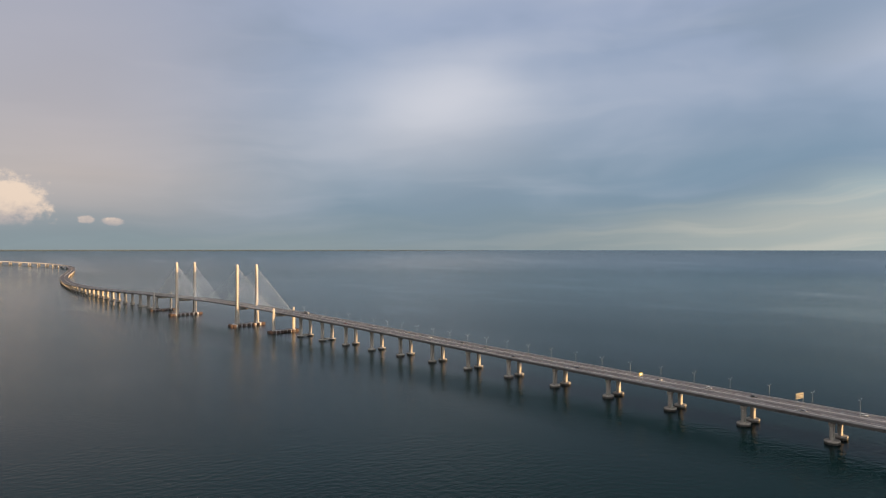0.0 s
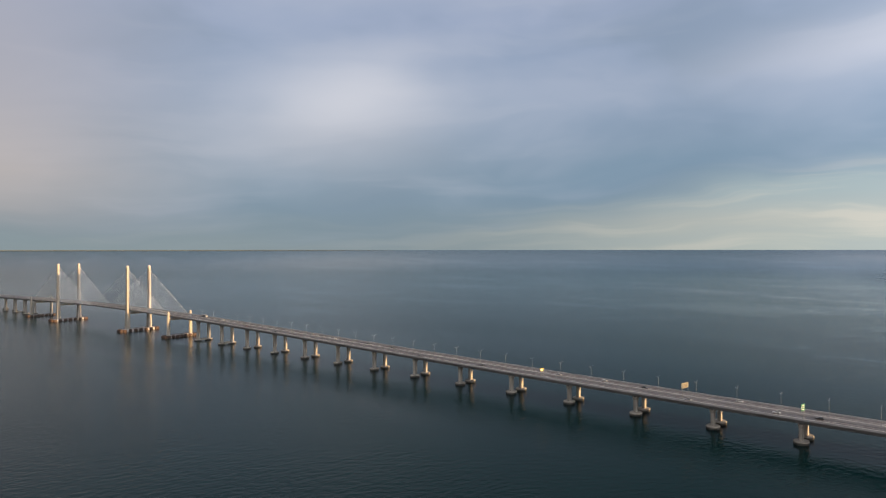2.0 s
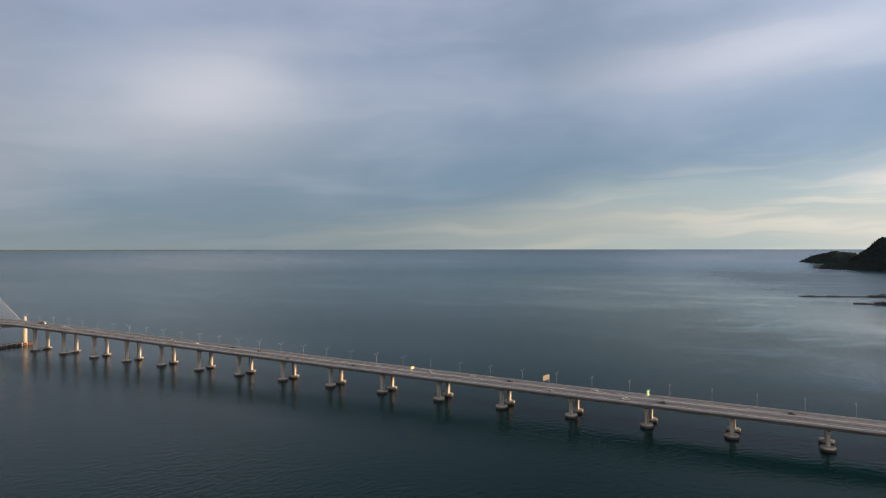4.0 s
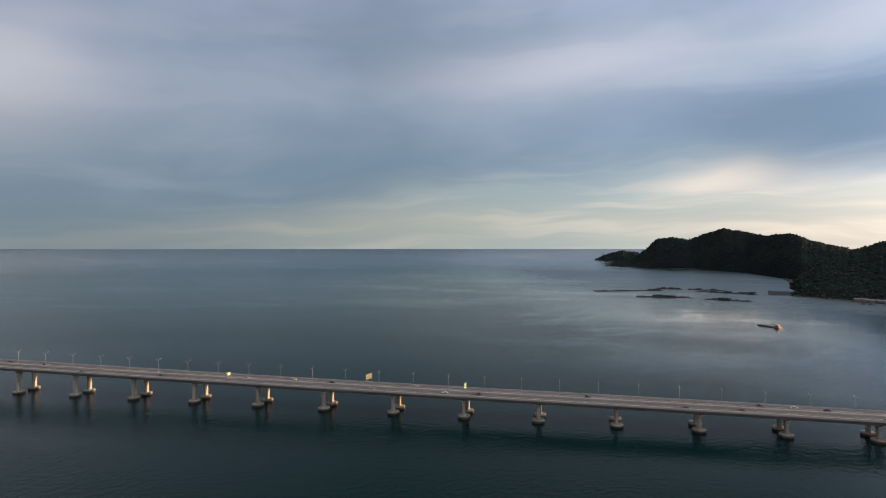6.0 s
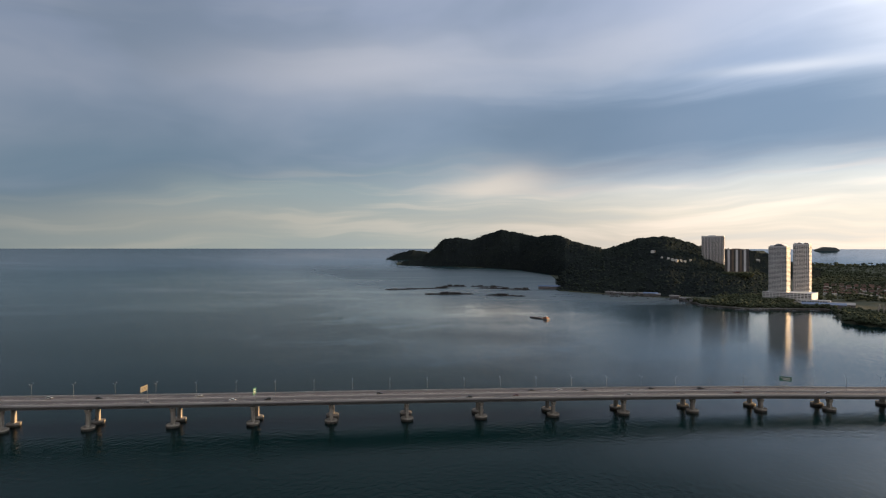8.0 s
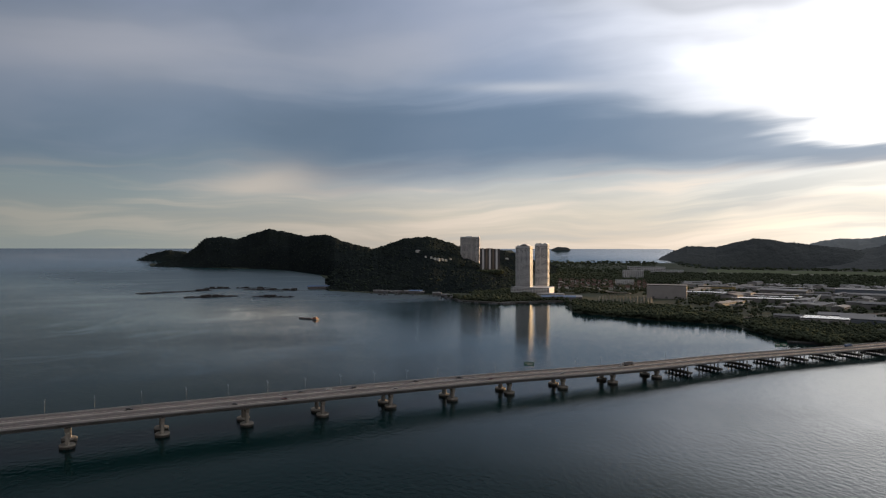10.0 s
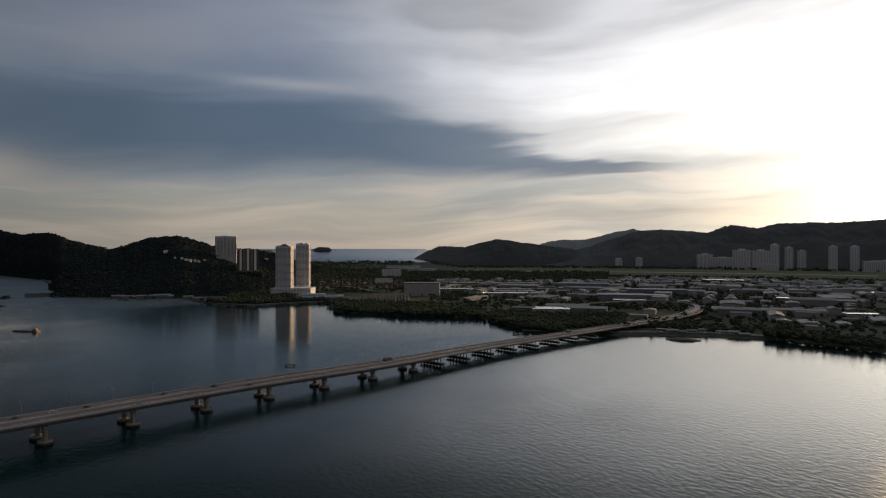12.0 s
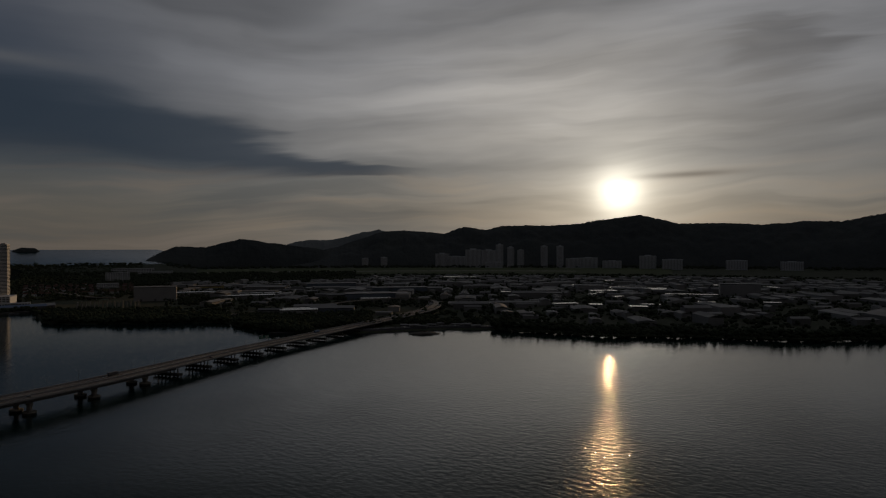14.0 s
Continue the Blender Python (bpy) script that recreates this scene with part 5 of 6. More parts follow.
# flat sheet roofs that shine: heading, distance, width, depth, turn
SHINY = [(121.4, 2505, 146, 30, 4), (118.8, 1824, 69, 22, 3), (132.4, 1989, 57, 24, 2), (136.3, 1895, 102, 30, 3), (134.8, 2285, 34, 26, 0), (133.3, 1608, 26, 8, 62),
         (134.0, 1671, 28, 8, 62), (134.7, 1763, 36, 8, 62), (135.5, 1540, 36, 7, 60), (136.8, 1508, 30, 7, 60), (133.6, 1317, 26, 12, 10), (137.2, 1293, 34, 14, 8),
         (130.9, 1328, 54, 10, 24), (126.0, 1661, 45, 16, 3), (133.3, 2009, 51, 20, 3), (138.8, 1855, 52, 40, 3), (141.5, 1666, 120, 12, 4), (144.8, 2096, 113, 26, 4),
         (147.6, 2049, 30, 26, 30), (142.7, 1436, 34, 12, 2), (147.6, 1482, 32, 12, 4), (138.2, 1345, 40, 9, 3), (114.2, 1658, 45, 16, 2), (116.3, 1588, 23, 12, 2), (118.4, 1832, 46, 14, 3)]
for az, r, w, d, turn in SHINY:
    copy_thing(W2, spot(az, r, turn) @ Matrix.Diagonal((w / 130, d / 17, 1, 1)))
TAKEN = [polar(a, r) for a, r in ((111.2, 1559), (102.7, 1626), (107, 1235), (95.4, 1655), (110, 1255), (98.7, 1790), (103.4, 1700), (110, 1850), (112.4, 1830), (113.5, 1600),
                                  (113.8, 1480), (121.5, 2400), (118.7, 1850), (136.4, 1830), (134.2, 1760), (103.6, 1730), (104.1, 2040), (99.3, 2030), (109.9, 1985), (113.9, 1530), (145.2, 1740), (116, 1750), (108.5, 1300), (104.6, 1239))] + [polar(q[0], q[1]) for q in SHINY]


def scatter_halls():
    """Blocks of halls along the streets behind the shore; the farthest ones are one joined field of roofs."""
    grid = Matrix.Rotation(radians(-31), 2)
    plots = []
    for i in range(-2, 36):
        for j in range(-26, 26):
            p = grid @ Vector((i * 66.0 + RNG.uniform(-16, 16), j * 52.0 + RNG.uniform(-12, 12)))
            x, y = p.x + 500, p.y - 400
            r, az = math.hypot(x, y), math.degrees(math.atan2(x, y))
            if not (113 < az < 158 and interp(az, COAST) + 130 < r < 2640) and not (96.5 < az < 113.5 and (1420 if az > 99.5 else 1720) < r < 2350):
                continue
            if RNG.random() < 0.22 or any(abs(x - a) + abs(y - b) < 70 for a, b in TAKEN):
                continue
            if min((q - Vector((x, y))).length for q in AXIS[-120:]) < 60 or (Vector((1250, -560)) - Vector((x, y))).length < 120:
                continue
            plots.append((r, x, y))
    plots.sort()
    for r, x, y in plots[:265]:
        ob = (W1, W3, W3, W5, W3, W1, W3, W3, W1, W3)[int(RNG.integers(0, 10))]
        sc = RNG.uniform(0.45, 1.0)
        m = Matrix.Translation((x, y, land_z(x, y))) @ Matrix.Rotation(radians(-31 + (90 if RNG.random() < 0.3 else 0)), 4, "Z") @ Matrix.Diagonal((sc * RNG.uniform(0.8, 1.3), sc * RNG.uniform(0.8, 1.4), RNG.uniform(0.6, 1.3) * (0.45 if ob is W5 else 1), 1))
        copy_thing(ob, m)
    walls, roofs = [[], []], [[], []]
    for r, x, y in plots[265:]:
        m = Matrix.Translation((x, y, land_z(x, y))) @ Matrix.Rotation(radians(-31 + (90 if RNG.random() < 0.3 else 0)), 4, "Z")
        w, d, h = RNG.uniform(20, 34), RNG.uniform(9, 16), RNG.uniform(6, 12)
        k = len(walls[0])
        walls[0] += [m @ Vector(c) for c in ((-w, -d, -2), (w, -d, -2), (w, d, -2), (-w, d, -2), (-w, -d, h), (w, -d, h), (w, d, h), (-w, d, h))]
        walls[1] += [(k, k + 1, k + 5, k + 4), (k + 1, k + 2, k + 6, k + 5), (k + 2, k + 3, k + 7, k + 6), (k + 3, k, k + 4, k + 7)]
        k = len(roofs[0])
        roofs[0] += [m @ Vector(c) for c in ((-w - 0.5, -d - 0.5, h), (w + 0.5, -d - 0.5, h), (w + 0.5, d + 0.5, h), (-w - 0.5, d + 0.5, h), (-w - 0.5, 0, h + 2.4), (w + 0.5, 0, h + 2.4))]
        roofs[1] += [(k, k + 1, k + 5, k + 4), (k + 2, k + 3, k + 4, k + 5), (k, k + 4, k + 3), (k + 1, k + 2, k + 5), (k + 3, k + 2, k + 1, k)]
    field = from_lists("distant_sheds", *walls, M_WALL)
    tagged(field, "far field of low grey factory sheds", "sheds", kind="stuff")
    from_lists("sheet_roofing", *roofs, M_ROOF, field)


scatter_halls()


def house_rows():
    h0 = thing("house", "small terraced house with a red tiled roof", "house", group="terraced houses")
    bm = bmesh.new()
    box(bm, -6, 6, -5, 5, -1, 6)
    part("wall", bm, M_TOWER, h0)
    bm = bmesh.new()
    a = [bm.verts.new((-6.5, y, z)) for y, z in ((-5.8, 5.8), (0, 9.2), (5.8, 5.8))]
    b = [bm.verts.new((6.5, y, z)) for y, z in ((-5.8, 5.8), (0, 9.2), (5.8, 5.8))]
    for i in range(3):
        bm.faces.new((a[i], b[i], b[(i + 1) % 3], a[(i + 1) % 3]))
    bm.faces.new(a[::-1])
    bm.faces.new(b)
    part("roof", bm, M_TILE, h0, "red tiles")
    for x in (-3, 3):
        bm = bmesh.new()
        box(bm, x - 1.1, x + 1.1, -5.12, -4.9, 1.2, 3.0)
        part("window", bm, M_GLASS, h0)
    first = True
    for row in range(7):
        for k in range(16):
            if RNG.random() < 0.2:
                continue
            az = 86.4 + k * 0.48 + RNG.uniform(-0.05, 0.05)
            m = spot(az, 1960 + row * 75 + RNG.uniform(-8, 8), RNG.uniform(-8, 8) + (row % 2) * 6)
            if first:
                h0.matrix_basis, first = m, False
            else:
                copy_thing(h0, m)


house_rows()


def hill_villas():
    """White villas on the slope of the coastal hill."""
    v0 = thing("villa", "white hillside villa with a grey roof among trees", "house", group="white villas on the hill")
    bm = bmesh.new()
    box(bm, -8, 8, -6, 6, -8, 6)
    box(bm, -8, -1, -6.4, -5.9, 5, 8)
    part("wall", bm, M_WHITE, v0)
    bm = bmesh.new()
    vs = [bm.verts.new(c) for c in ((-8.6, -6.6, 6), (8.6, -6.6, 6), (8.6, 6.6, 6), (-8.6, 6.6, 6), (-4, 0, 9), (4, 0, 9))]
    for f in ((0, 1, 5, 4), (1, 2, 5), (2, 3, 4, 5), (3, 0, 4), (3, 2, 1, 0)):
        bm.faces.new([vs[i] for i in f])
    part("roof", bm, M_PARAPET, v0)
    for x in (-5, 0, 5):
        bm = bmesh.new()
        box(bm, x - 1.3, x + 1.3, -6.55, -6.3, 1.5, 3.8)
        part("window", bm, M_GLASS, v0)
    spots = [(73.49, 2128, 112, 1.2), (74.73, 2056, 94, 0.8), (75.05, 2045, 90, 0.9), (75.37, 2046, 88, 1.0), (75.73, 2066, 87, 0.9), (76.05, 2071, 85, 0.8),
             (76.49, 2086, 88, 0.7), (81.6, 3080, 70, 1.6), (74.2, 2075, 97, 0.6)]
    for i, (az, r, z, sc) in enumerate(spots):
        m = at_height(az, r, z, 10 * (i % 3) - 10) @ Matrix.Scale(sc * 0.7, 4)
        if i:
            copy_thing(v0, m)
        else:
            v0.matrix_basis = m


hill_villas()


def far_blocks():
    """Apartment blocks at the foot of the mountains."""
    def block(w, d, h, bays, crown):
        b = thing("apartment_block", "pale hazy apartment block at the mountain foot", "apartment block", group="distant apartment blocks")
        bm = bmesh.new()
        box(bm, -w / 2, w / 2, -d / 2, d / 2, -8, h)
        part("wall", bm, M_TOWER, b)
        for i in range(bays):
            x = -w / 2 + w * (i + 0.5) / bays
            bm = bmesh.new()
            box(bm, x - w / bays * 0.22, x + w / bays * 0.22, -d / 2 - 0.6, -d / 2 + 0.3, 4, h - 4)
            part("window_strip", bm, M_PARAPET, b, "column of grey windows")
        bm = bmesh.new()
        box(bm, -w * 0.2, w * 0.2, -d * 0.3, d * 0.3, h, h + crown)
        part("roof_house", bm, M_TOWER, b)
        return b

    slim, wide, low = block(52, 30, 128, 6, 6), block(110, 30, 120, 12, 8), block(130, 34, 80, 14, 4)
    first = set()
    for ob, az, r, sc in ((low, 121.2, 4230, 1.0), (wide, 122.7, 4140, 1.12), (wide, 124.1, 4150, 1.15), (slim, 125.1, 4160, 1.35), (slim, 126.1, 4170, 1.05), (slim, 127.0, 4180, 0.9),
                          (slim, 129.1, 4120, 1.1), (slim, 130.5, 4130, 1.1), (low, 131.8, 3980, 1.0), (low, 133.0, 3970, 1.1), (low, 135.0, 3900, 0.8), (wide, 138.0, 3850, 0.8), (low, 140.0, 3800, 1.0),
                          (slim, 112.9, 4340, 0.45), (slim, 114.6, 4330, 0.5), (low, 111.3, 4400, 0.4), (wide, 119.9, 4240, 0.9), (low, 145.0, 3900, 0.9), (low, 149.0, 3900, 0.8), (low, 124.6, 4000, 0.6)):
        m = spot(az, r) @ Matrix.Diagonal((0.92, 1, sc * 0.84, 1))
        if ob in first:
            copy_thing(ob, m)
        else:
            ob.matrix_basis = m
            first.add(ob)


far_blocks()

# ---------------------------------------------------------------- on the water


def make_raft(a0, r0, a1, r1, wide, huts):
    p, q = Vector((*polar(a0, r0), 0)), Vector((*polar(a1, r1), 0))
    L = (q - p).length
    d = (q - p).normalized()
    m = Matrix.Translation(p) @ Matrix.Rotation(math.atan2(d.y, d.x), 4, "Z")
    rf = thing("fish_raft", "dark floating fish-farm raft of wooden frames with huts", "fish raft", m, group="fish rafts in the bay")
    n = max(3, int(wide / 4.2))
    for i in range(n + 1):
        bm = bmesh.new()
        y = -wide / 2 + wide * i / n
        box(bm, 0, L, y - 1.3, y + 1.3, -0.3, 1.2)
        part("walkway", bm, M_WOOD, rf)
    k = int(L / 9)
    for i in range(k + 1):
        bm = bmesh.new()
        box(bm, L * i / k - 0.9, L * i / k + 0.9, -wide / 2, wide / 2, -0.25, 0.8)
        part("cross_walkway", bm, M_WOOD, rf)
    more = [(RNG.uniform(0.04, 0.96), RNG.uniform(3, 6), RNG.uniform(1.8, 2.6)) for _ in range(int(L / 16))]
    for u, w, h in huts + more:
        bm = bmesh.new()
        x = u * L
        side = wide * (0.3 if w > 8 else 0.14)
        box(bm, x - w / 2, x + w / 2, -side, side, 0.9, h)
        v = [bm.verts.new(c) for c in ((x - w / 2 - 0.8, -side - 0.6, h), (x + w / 2 + 0.8, -side - 0.6, h), (x + w / 2 + 0.8, side + 0.6, h), (x - w / 2 - 0.8, side + 0.6, h),
                                       (x - w / 2 - 0.8, 0, h + 1.1), (x + w / 2 + 0.8, 0, h + 1.1))]
        for f in ((0, 1, 5, 4), (2, 3, 4, 5), (0, 4, 3), (1, 2, 5), (3, 2, 1, 0)):
            bm.faces.new([v[i] for i in f])
        part("hut", bm, M_WOOD, rf, "low hut with a pitched roof")


make_raft(49.87, 1900, 55.4, 1985, 26, [(0.86, 16, 4), (0.95, 12, 4)])
make_raft(55.0, 2070, 57.1, 2060, 22, [(0.3, 14, 5), (0.6, 16, 5), (0.85, 12, 4)])
make_raft(53.4, 1715, 57.7, 1725, 30, [(0.35, 12, 5), (0.45, 12, 6), (0.58, 16, 5), (0.7, 12, 4)])
make_raft(58.3, 1985, 62.7, 1915, 26, [(0.3, 16, 4), (0.55, 14, 5), (0.8, 18, 4), (0.95, 12, 6)])
make_raft(57.6, 2060, 60.4, 2040, 16, [(0.3, 12, 4), (0.7, 14, 4)])
make_raft(59.0, 1690, 62.35, 1650, 20, [(0.35, 12, 5), (0.5, 14, 5)])


def make_barge():
    m = at_height(63.7, 1140, 0, 136) @ Matrix.Diagonal((0.95, 0.85, 0.75, 1))
    bg = thing("barge", "long grey cargo barge with an orange and white wheelhouse", "barge", m)
    bm = bmesh.new()
    n = 12
    rings = []
    for i in range(n + 1):
        u = i / n
        x = -24 + 48 * u
        hw = 4.6 * min(1, (1 - u) * 5 + 0.12) if u > 0.8 else 4.6
        sheer = 1.6 + 1.4 * max(0, (u - 0.7) / 0.3) ** 2 + (0.8 if u < 0.15 else 0)
        rings.append([bm.verts.new((x, y, z)) for y, z in ((-hw * 0.8, -0.8), (-hw, 0.4), (-hw, sheer), (hw, sheer), (hw, 0.4), (hw * 0.8, -0.8))])
    for a, b in zip(rings, rings[1:]):
        for i in range(6):
            bm.faces.new((a[i], a[(i + 1) % 6], b[(i + 1) % 6], b[i]))
    bm.faces.new(rings[0])
    bm.faces.new(rings[-1][::-1])
    bmesh.ops.recalc_face_normals(bm, faces=bm.faces)
    part("hull", bm, M_HULL, bg)
    bm = bmesh.new()
    box(bm, -22, -13.5, -3.2, 3.2, 1.6, 5.0)
    bmesh.ops.bevel(bm, geom=bm.edges[:], offset=0.2, segments=1, affect="EDGES")
    dh = part("deckhouse", bm, M_ORANGE, bg, "orange deckhouse")
    bm = bmesh.new()
    box(bm, -20, -15.5, -2.0, 2.0, 5.0, 7.2)
    part("wheelhouse", bm, M_PARAPET, bg, "white wheelhouse")
    bm = bmesh.new()
    box(bm, -15.52, -15.4, -1.7, 1.7, 5.9, 6.9)
    part("window", bm, M_GLASS, dh)
    bm = bmesh.new()
    box(bm, -10, 18, -3.4, 3.4, 1.6, 2.5)
    part("hatch", bm, M_RUST, bg, "rusty cargo hatch")
    bm = bmesh.new()
    lathe(bm, [(0.12, 7.6), (0.07, 11.5)], 6, Matrix.Translation((-17, 0, 0)))
    part("mast", bm, M_STEEL, bg)


make_barge()


def make_boat(m, L, label):
    b = thing("fishing_boat", label, "fishing boat", m, group="fishing boats at the shore")
    bm = bmesh.new()
    rings = []
    for i in range(7):
        u = i / 6
        hw = L * 0.13 * (1 - max(0, (u - 0.55) / 0.45) ** 2 * 0.95)
        z = 1.2 + 1.0 * u * u
        rings.append([bm.verts.new((-L / 2 + L * u, y, zz)) for y, zz in ((-hw * 0.6, -0.4), (-hw, z), (hw, z), (hw * 0.6, -0.4))])
    for a, c in zip(rings, rings[1:]):
        for i in range(4):
            bm.faces.new((a[i], a[(i + 1) % 4], c[(i + 1) % 4], c[i]))
    bm.faces.new(rings[0])
    bm.faces.new(rings[-1][::-1])
    bmesh.ops.recalc_face_normals(bm, faces=bm.faces)
    part("hull", bm, M_HULL, b)
    bm = bmesh.new()
    box(bm, -L * 0.3, L * 0.05, -L * 0.08, L * 0.08, 1.2, 3.6)
    part("cabin", bm, M_STEEL, b)
    return b


boat0 = make_boat(at_height(70.6, 1738, 0, 20), 14, "grey wooden fishing boat with a white cabin")
for i in range(18):
    a = RNG.uniform(69.2, 77.5)
    copy_thing(boat0, at_height(a, interp(a, COAST) - RNG.uniform(10, 60), 0, RNG.uniform(-90, 90)) @ Matrix.Scale(RNG.uniform(0.45, 1.0), 4))


def make_hut(m, label, w, d, h, roof):
    hut = thing("shed", label, "shed", m, group="sheds on the waterfront")
    bm = bmesh.new()
    box(bm, -w / 2, w / 2, -d / 2, d / 2, -3, h)
    part("wall", bm, M_HULL, hut)
    bm = bmesh.new()
    a = [bm.verts.new((-w / 2 - 0.5, y, z)) for y, z in ((-d / 2 - 0.6, h - 0.1), (0, h + d * 0.2), (d / 2 + 0.6, h - 0.1))]
    b = [bm.verts.new((w / 2 + 0.5, y, z)) for y, z in ((-d / 2 - 0.6, h - 0.1), (0, h + d * 0.2), (d / 2 + 0.6, h - 0.1))]
    for i in range(3):
        bm.faces.new((a[i], b[i], b[(i + 1) % 3], a[(i + 1) % 3]))
    bm.faces.new(a[::-1])
    bm.faces.new(b)
    part("roof", bm, roof, hut)
    bm = bmesh.new()
    box(bm, -1.2, 1.2, -d / 2 - 0.1, -d / 2 + 0.1, 0, 2.2)
    part("door", bm, M_WOOD, hut)
    return hut


hut0 = make_hut(spot(72.6, 1735), "fishing village shed with a pale sheet roof", 22, 10, 5, M_ROOF)
for i in range(26):
    a = RNG.uniform(69.8, 77.2)
    copy_thing(hut0, spot(a, interp(a, COAST) + RNG.uniform(4, 34), RNG.uniform(-20, 20)) @ Matrix.Diagonal((RNG.uniform(0.5, 1.1), RNG.uniform(0.7, 1.2), RNG.uniform(0.6, 1.1), 1)))
make_hut(spot(73.3, 1725), "long blue-roofed jetty hall at the fishing village", 36, 14, 6, M_BLUE)
make_hut(spot(86.2, 1530), "long blue-roofed boatyard shed beside the dock", 80, 20, 7, M_BLUE)
make_hut(at_height(64.6, 1960, 2.5), "pale landing stage building at the point", 66, 14, 6, M_BLUE)
for i in range(9):
    a = 116.5 + 0.8 * i
    copy_thing(hut0, spot(a, interp(a, COAST) + RNG.uniform(18, 60), RNG.uniform(-20, 20)) @ Matrix.Diagonal((RNG.uniform(0.5, 0.9), 0.8, RNG.uniform(0.5, 0.9), 1)))


def make_jetty():
    j = thing("jetty", "dark wooden jetty with a floating pontoon", "jetty", at_height(105.8, 962, 0))
    bm = bmesh.new()
    box(bm, -22, 22, -4, 4, 0.2, 2.0)
    part("pontoon", bm, M_WOOD, j)
    bm = bmesh.new()
    box(bm, 6, 9, 4, 40, 1.6, 2.4)
    part("gangway", bm, M_WOOD, j)
    for x in (-20, -10, 0, 10, 20):
        bm = bmesh.new()
        lathe(bm, [(0.35, -1), (0.35, 4)], 8, Matrix.Translation((x, -4.4, 0)))
        part("mooring_post", bm, M_WOOD, j)


make_jetty()


def make_rock_spit():
    bm = bmesh.new()
    bmesh.ops.create_icosphere(bm, subdivisions=3, radius=1.0)
    for v in bm.verts:
        k = 1 + 0.25 * noise.noise(v.co * 2.3) + 0.1 * noise.noise(v.co * 6)
        v.co = Vector((v.co.x * 22 * k, v.co.y * 11 * k, v.co.z * 4.0 * k))
    ob = part("rock_spit", bm, M_ROCK, None, smooth=True)
    ob.matrix_basis = at_height(118.2, 924, -0.6)
    tagged(ob, "low dark rocky spit off the shore", "rocks")


make_rock_spit()


def make_buoy():
    b = thing("buoy", "dark navigation buoy floating near the bridge", "buoy", at_height(-5.54, 734, 0))
    bm = bmesh.new()
    lathe(bm, [(1.2, -0.5), (1.5, 0.2), (1.5, 1.0), (0.5, 1.4)], 12)
    part("float", bm, M_BLACK, b)
    bm = bmesh.new()
    lathe(bm, [(0.5, 1.4), (0.3, 4.5), (0.7, 4.6), (0.1, 5.8)], 8)
    part("mast", bm, M_BLACK, b)


make_buoy()


def make_piles_field():
    """Bare concrete piles of a building site."""
    site = thing("pile_field", "rows of bare concrete piles on a building site", "building site", spot(91.9, 1480))
    bm = bmesh.new()
    lathe(bm, [(0.8, 0), (0.7, 12)], 6)
    me = bpy.data.meshes.new("stilt")
    bm.to_mesh(me)
    bm.free()
    me.materials.append(M_CONC)
    for i in range(16):
        for j in range(6):
            if RNG.random() < 0.8:
                shared("stilt", me, site, Matrix.Translation((-55 + i * 7.5 + RNG.uniform(-1, 1), -30 + j * 14, 0)) @ Matrix.Diagonal((1, 1, RNG.uniform(0.6, 1.3), 1)))


make_piles_field()


def make_sail():
    """A white tent roof that leans out from its foot."""
    sail = thing("tent_canopy", "tall white leaning tent roof beside the factories", "canopy", spot(106.5, 1578))
    verts, faces, n = [], [], 10
    for i in range(n + 1):
        u = i / n
        x, z = -12 + 15 * u ** 0.8, 21 * u
        w = 8.5 * (1 - 0.35 * u)
        for k in range(7):
            v = k / 6 * 2 - 1
            verts.append((x + (9.0 - 3.0 * u) * (1 - v * v), v * w - 2, z + 0.5 + 2.5 * (1 - v * v)))
    for i in range(n):
        for k in range(6):
            q = i * 7 + k
            faces.append((q, q + 1, q + 8, q + 7))
    shell = from_lists("shell", verts, faces, M_WHITE, sail, smooth=True)
    thick = shell.modifiers.new("thickness", "SOLIDIFY")
    thick.thickness = 0.5
    for x, y, z in ((-9, -9, 12), (-9, 6, 12), (2, -6, 20), (2, 3, 20)):
        bm = bmesh.new()
        lathe(bm, [(0.4, -1), (0.3, z)], 8, Matrix.Translation((x, y, 0)))
        part("strut", bm, M_STEEL, sail)


make_sail()


def make_viaduct():
    """Raised road that curves past the apartment towers."""
    pts = spline([polar(86.3, 2260), polar(86.7, 2161), polar(88.1, 2003), polar(89.6, 1840), polar(90.9, 1730), polar(92.6, 1690)], 12.0)
    vd = thing("viaduct", "grey concrete road viaduct behind the dock", "viaduct")
    verts, faces = [], []
    sec = [(-6, 1.0), (-6, -0.6), (-2.6, -1.8), (2.6, -1.8), (6, -0.6), (6, 1.0), (5.6, 1.0), (5.6, 0.0), (-5.6, 0.0), (-5.6, 1.0)]
    for i, p in enumerate(pts):
        d = (pts[min(i + 1, len(pts) - 1)] - pts[max(i - 1, 0)]).normalized()
        for o, h in sec:
            verts.append((p.x - d.y * o, p.y + d.x * o, 9.5 + h))
    n = len(sec)
    for k in range(len(pts) - 1):
        for i in range(n):
            q, r = k * n + i, k * n + (i + 1) % n
            faces.append((q, q + n, r + n, r))
    from_lists("viaduct_deck", verts, faces, M_CONC, vd)
    for p in pts[2:-1:3]:
        bm = bmesh.new()
        lathe(bm, [(0.9, -1), (0.9, 6), (1.9, 7.7)], 10)
        part("column", bm, M_CONC, vd).location = (p.x, p.y, 0)


make_viaduct()


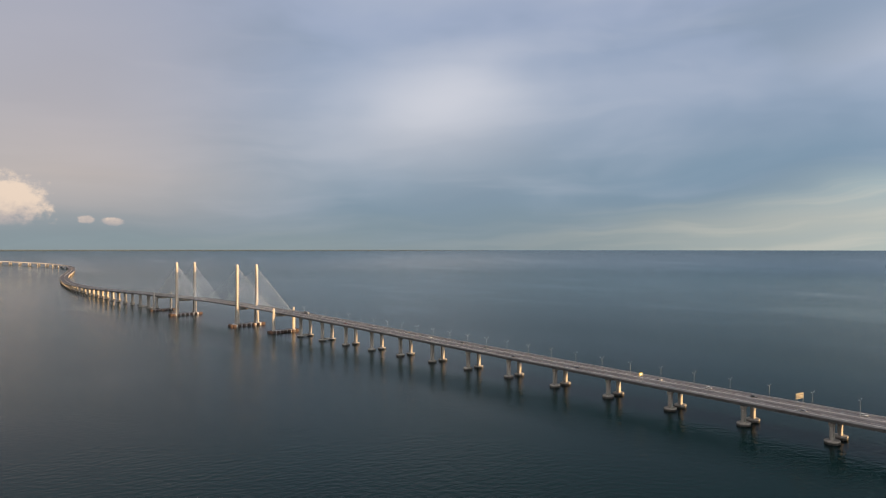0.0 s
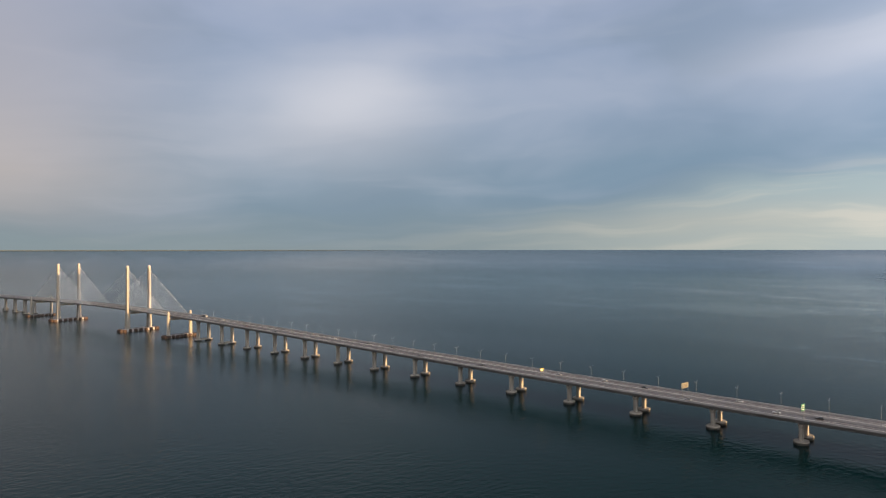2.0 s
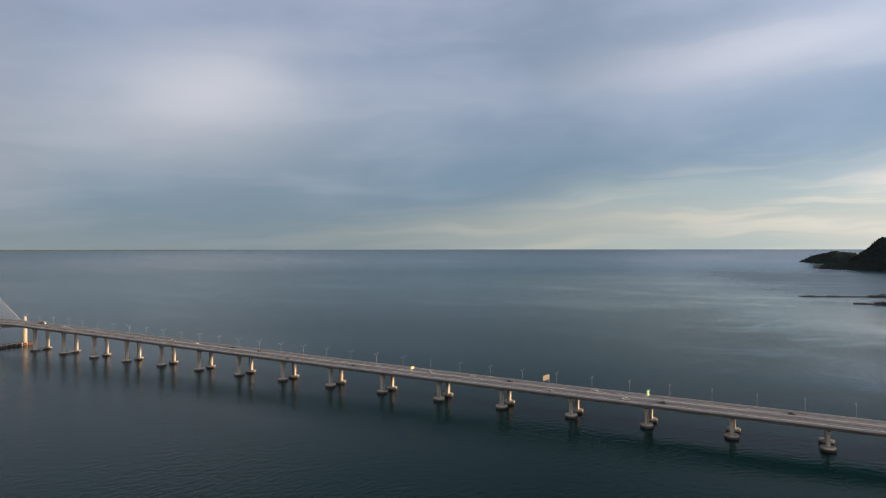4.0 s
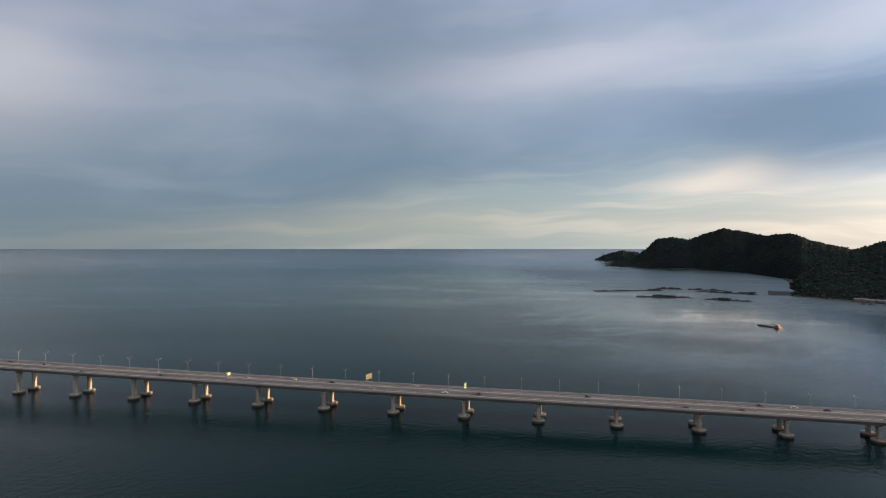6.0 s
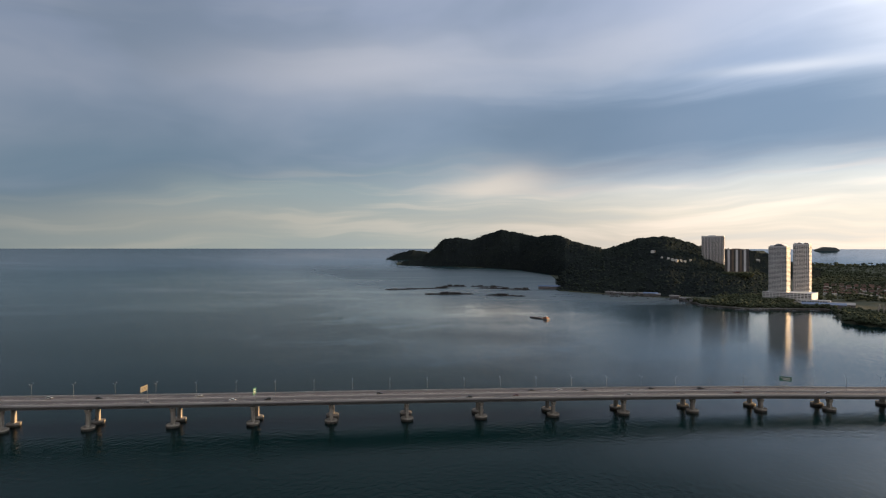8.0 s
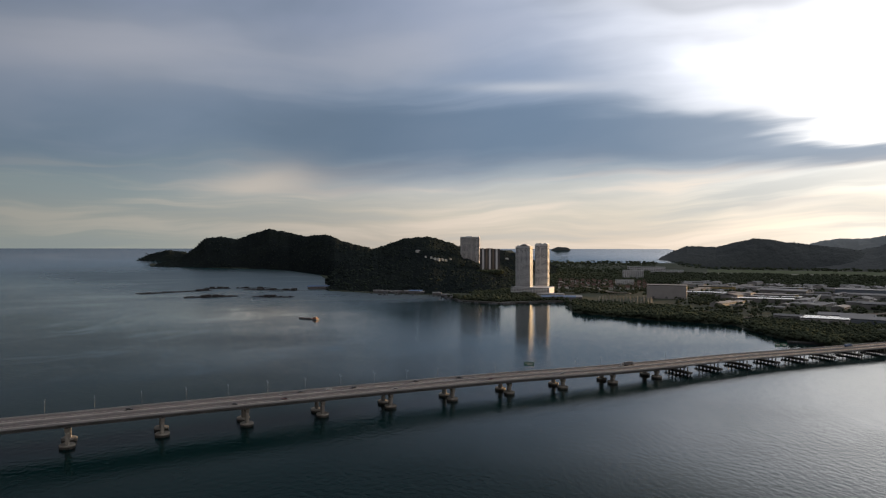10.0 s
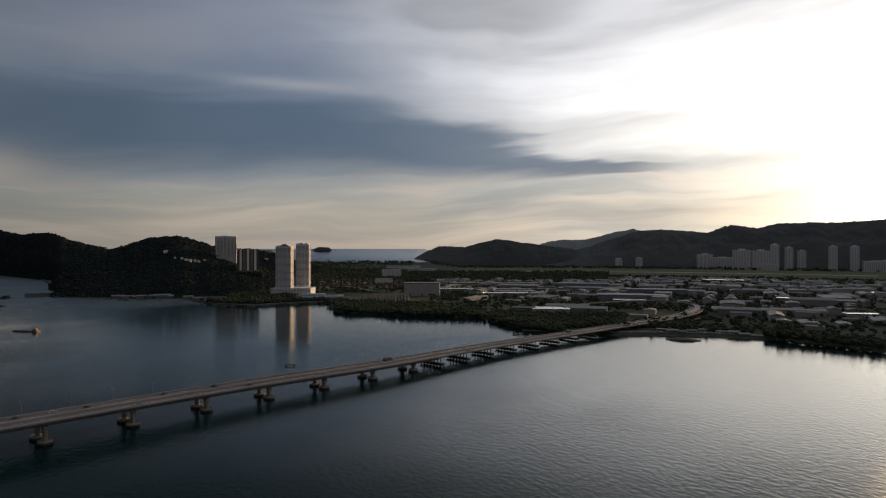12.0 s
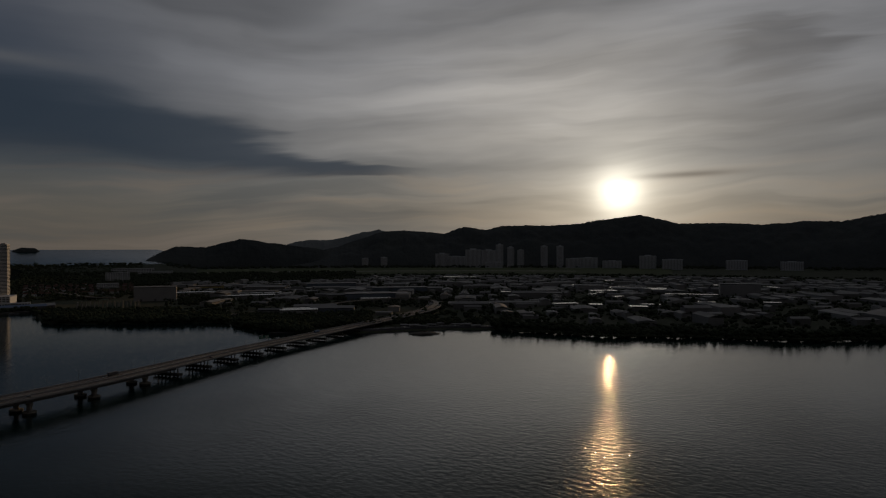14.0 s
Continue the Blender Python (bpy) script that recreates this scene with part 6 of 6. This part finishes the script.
def make_quay():
    """Dark quay wall along the dock, with boats moored at it."""
    verts, faces, n = [], [], 50
    for i in range(n + 1):
        a = 75.6 + 11.0 * i / n
        r = interp(a, COAST)
        for d, z in ((-16, -1.0), (-15, 2.6), (8, 2.9), (9, -0.5)):
            x, y = polar(a, r + d)
            verts.append((x, y, z))
    for i in range(n):
        for k in range(3):
            q = i * 4 + k
            faces.append((q, q + 4, q + 5, q + 1))
    faces += [(0, 1, 2, 3), (n * 4 + 3, n * 4 + 2, n * 4 + 1, n * 4)]
    tagged(from_lists("quay", verts, faces, M_CONC_D), "dark concrete quay along the dock", "quay", kind="structure")
    for i in range(24):
        a = RNG.uniform(75.8, 86.4)
        copy_thing(boat0, at_height(a, interp(a, COAST) - RNG.uniform(20, 34), 0, RNG.uniform(-25, 25)) @ Matrix.Scale(RNG.uniform(0.5, 0.95), 4))
    for i in range(4):
        make_hut(spot(86.75 + 0.42 * i, 1560 + 4 * i, 3), "pale arched boat shed beside the dock", 14, 22, 5, M_PARAPET)


make_quay()


def shore_road():
    """A low road behind the shore with cars parked along it."""
    verts, faces, n = [], [], 60
    for i in range(n + 1):
        a = 108.5 + 17.5 * i / n
        for d, dz in ((14, -3.0), (17, 1.3), (31, 1.3), (35, -1.5)):
            x, y = polar(a, interp(a, COAST) + d)
            verts.append((x, y, land_z(x, y) + dz))
    for i in range(n):
        for k in range(3):
            q = i * 4 + k
            faces.append((q, q + 4, q + 5, q + 1))
    tagged(from_lists("road", verts, faces, M_ROAD), "low asphalt road along the shore", "road", kind="structure")
    cars = [make_car("parked_car", "white car parked on the shore road", CAR_PAINTS[1]), make_car("parked_car", "dark van parked on the shore road", CAR_PAINTS[0], True),
            make_car("parked_car", "silver car parked on the shore road", CAR_PAINTS[3])]
    used = set()
    for ob in cars:
        ob["group"] = "cars parked by the shore"
    for i in range(30):
        a = 112.3 + 0.42 * i + RNG.uniform(-0.1, 0.1)
        k = int(RNG.integers(0, 3))
        m = spot(a, interp(a, COAST) + 20 + RNG.uniform(-1, 6), 90 + RNG.uniform(-12, 12), 1.3)
        if k in used:
            copy_thing(cars[k], m)
        else:
            cars[k].matrix_basis = m
            used.add(k)


shore_road()
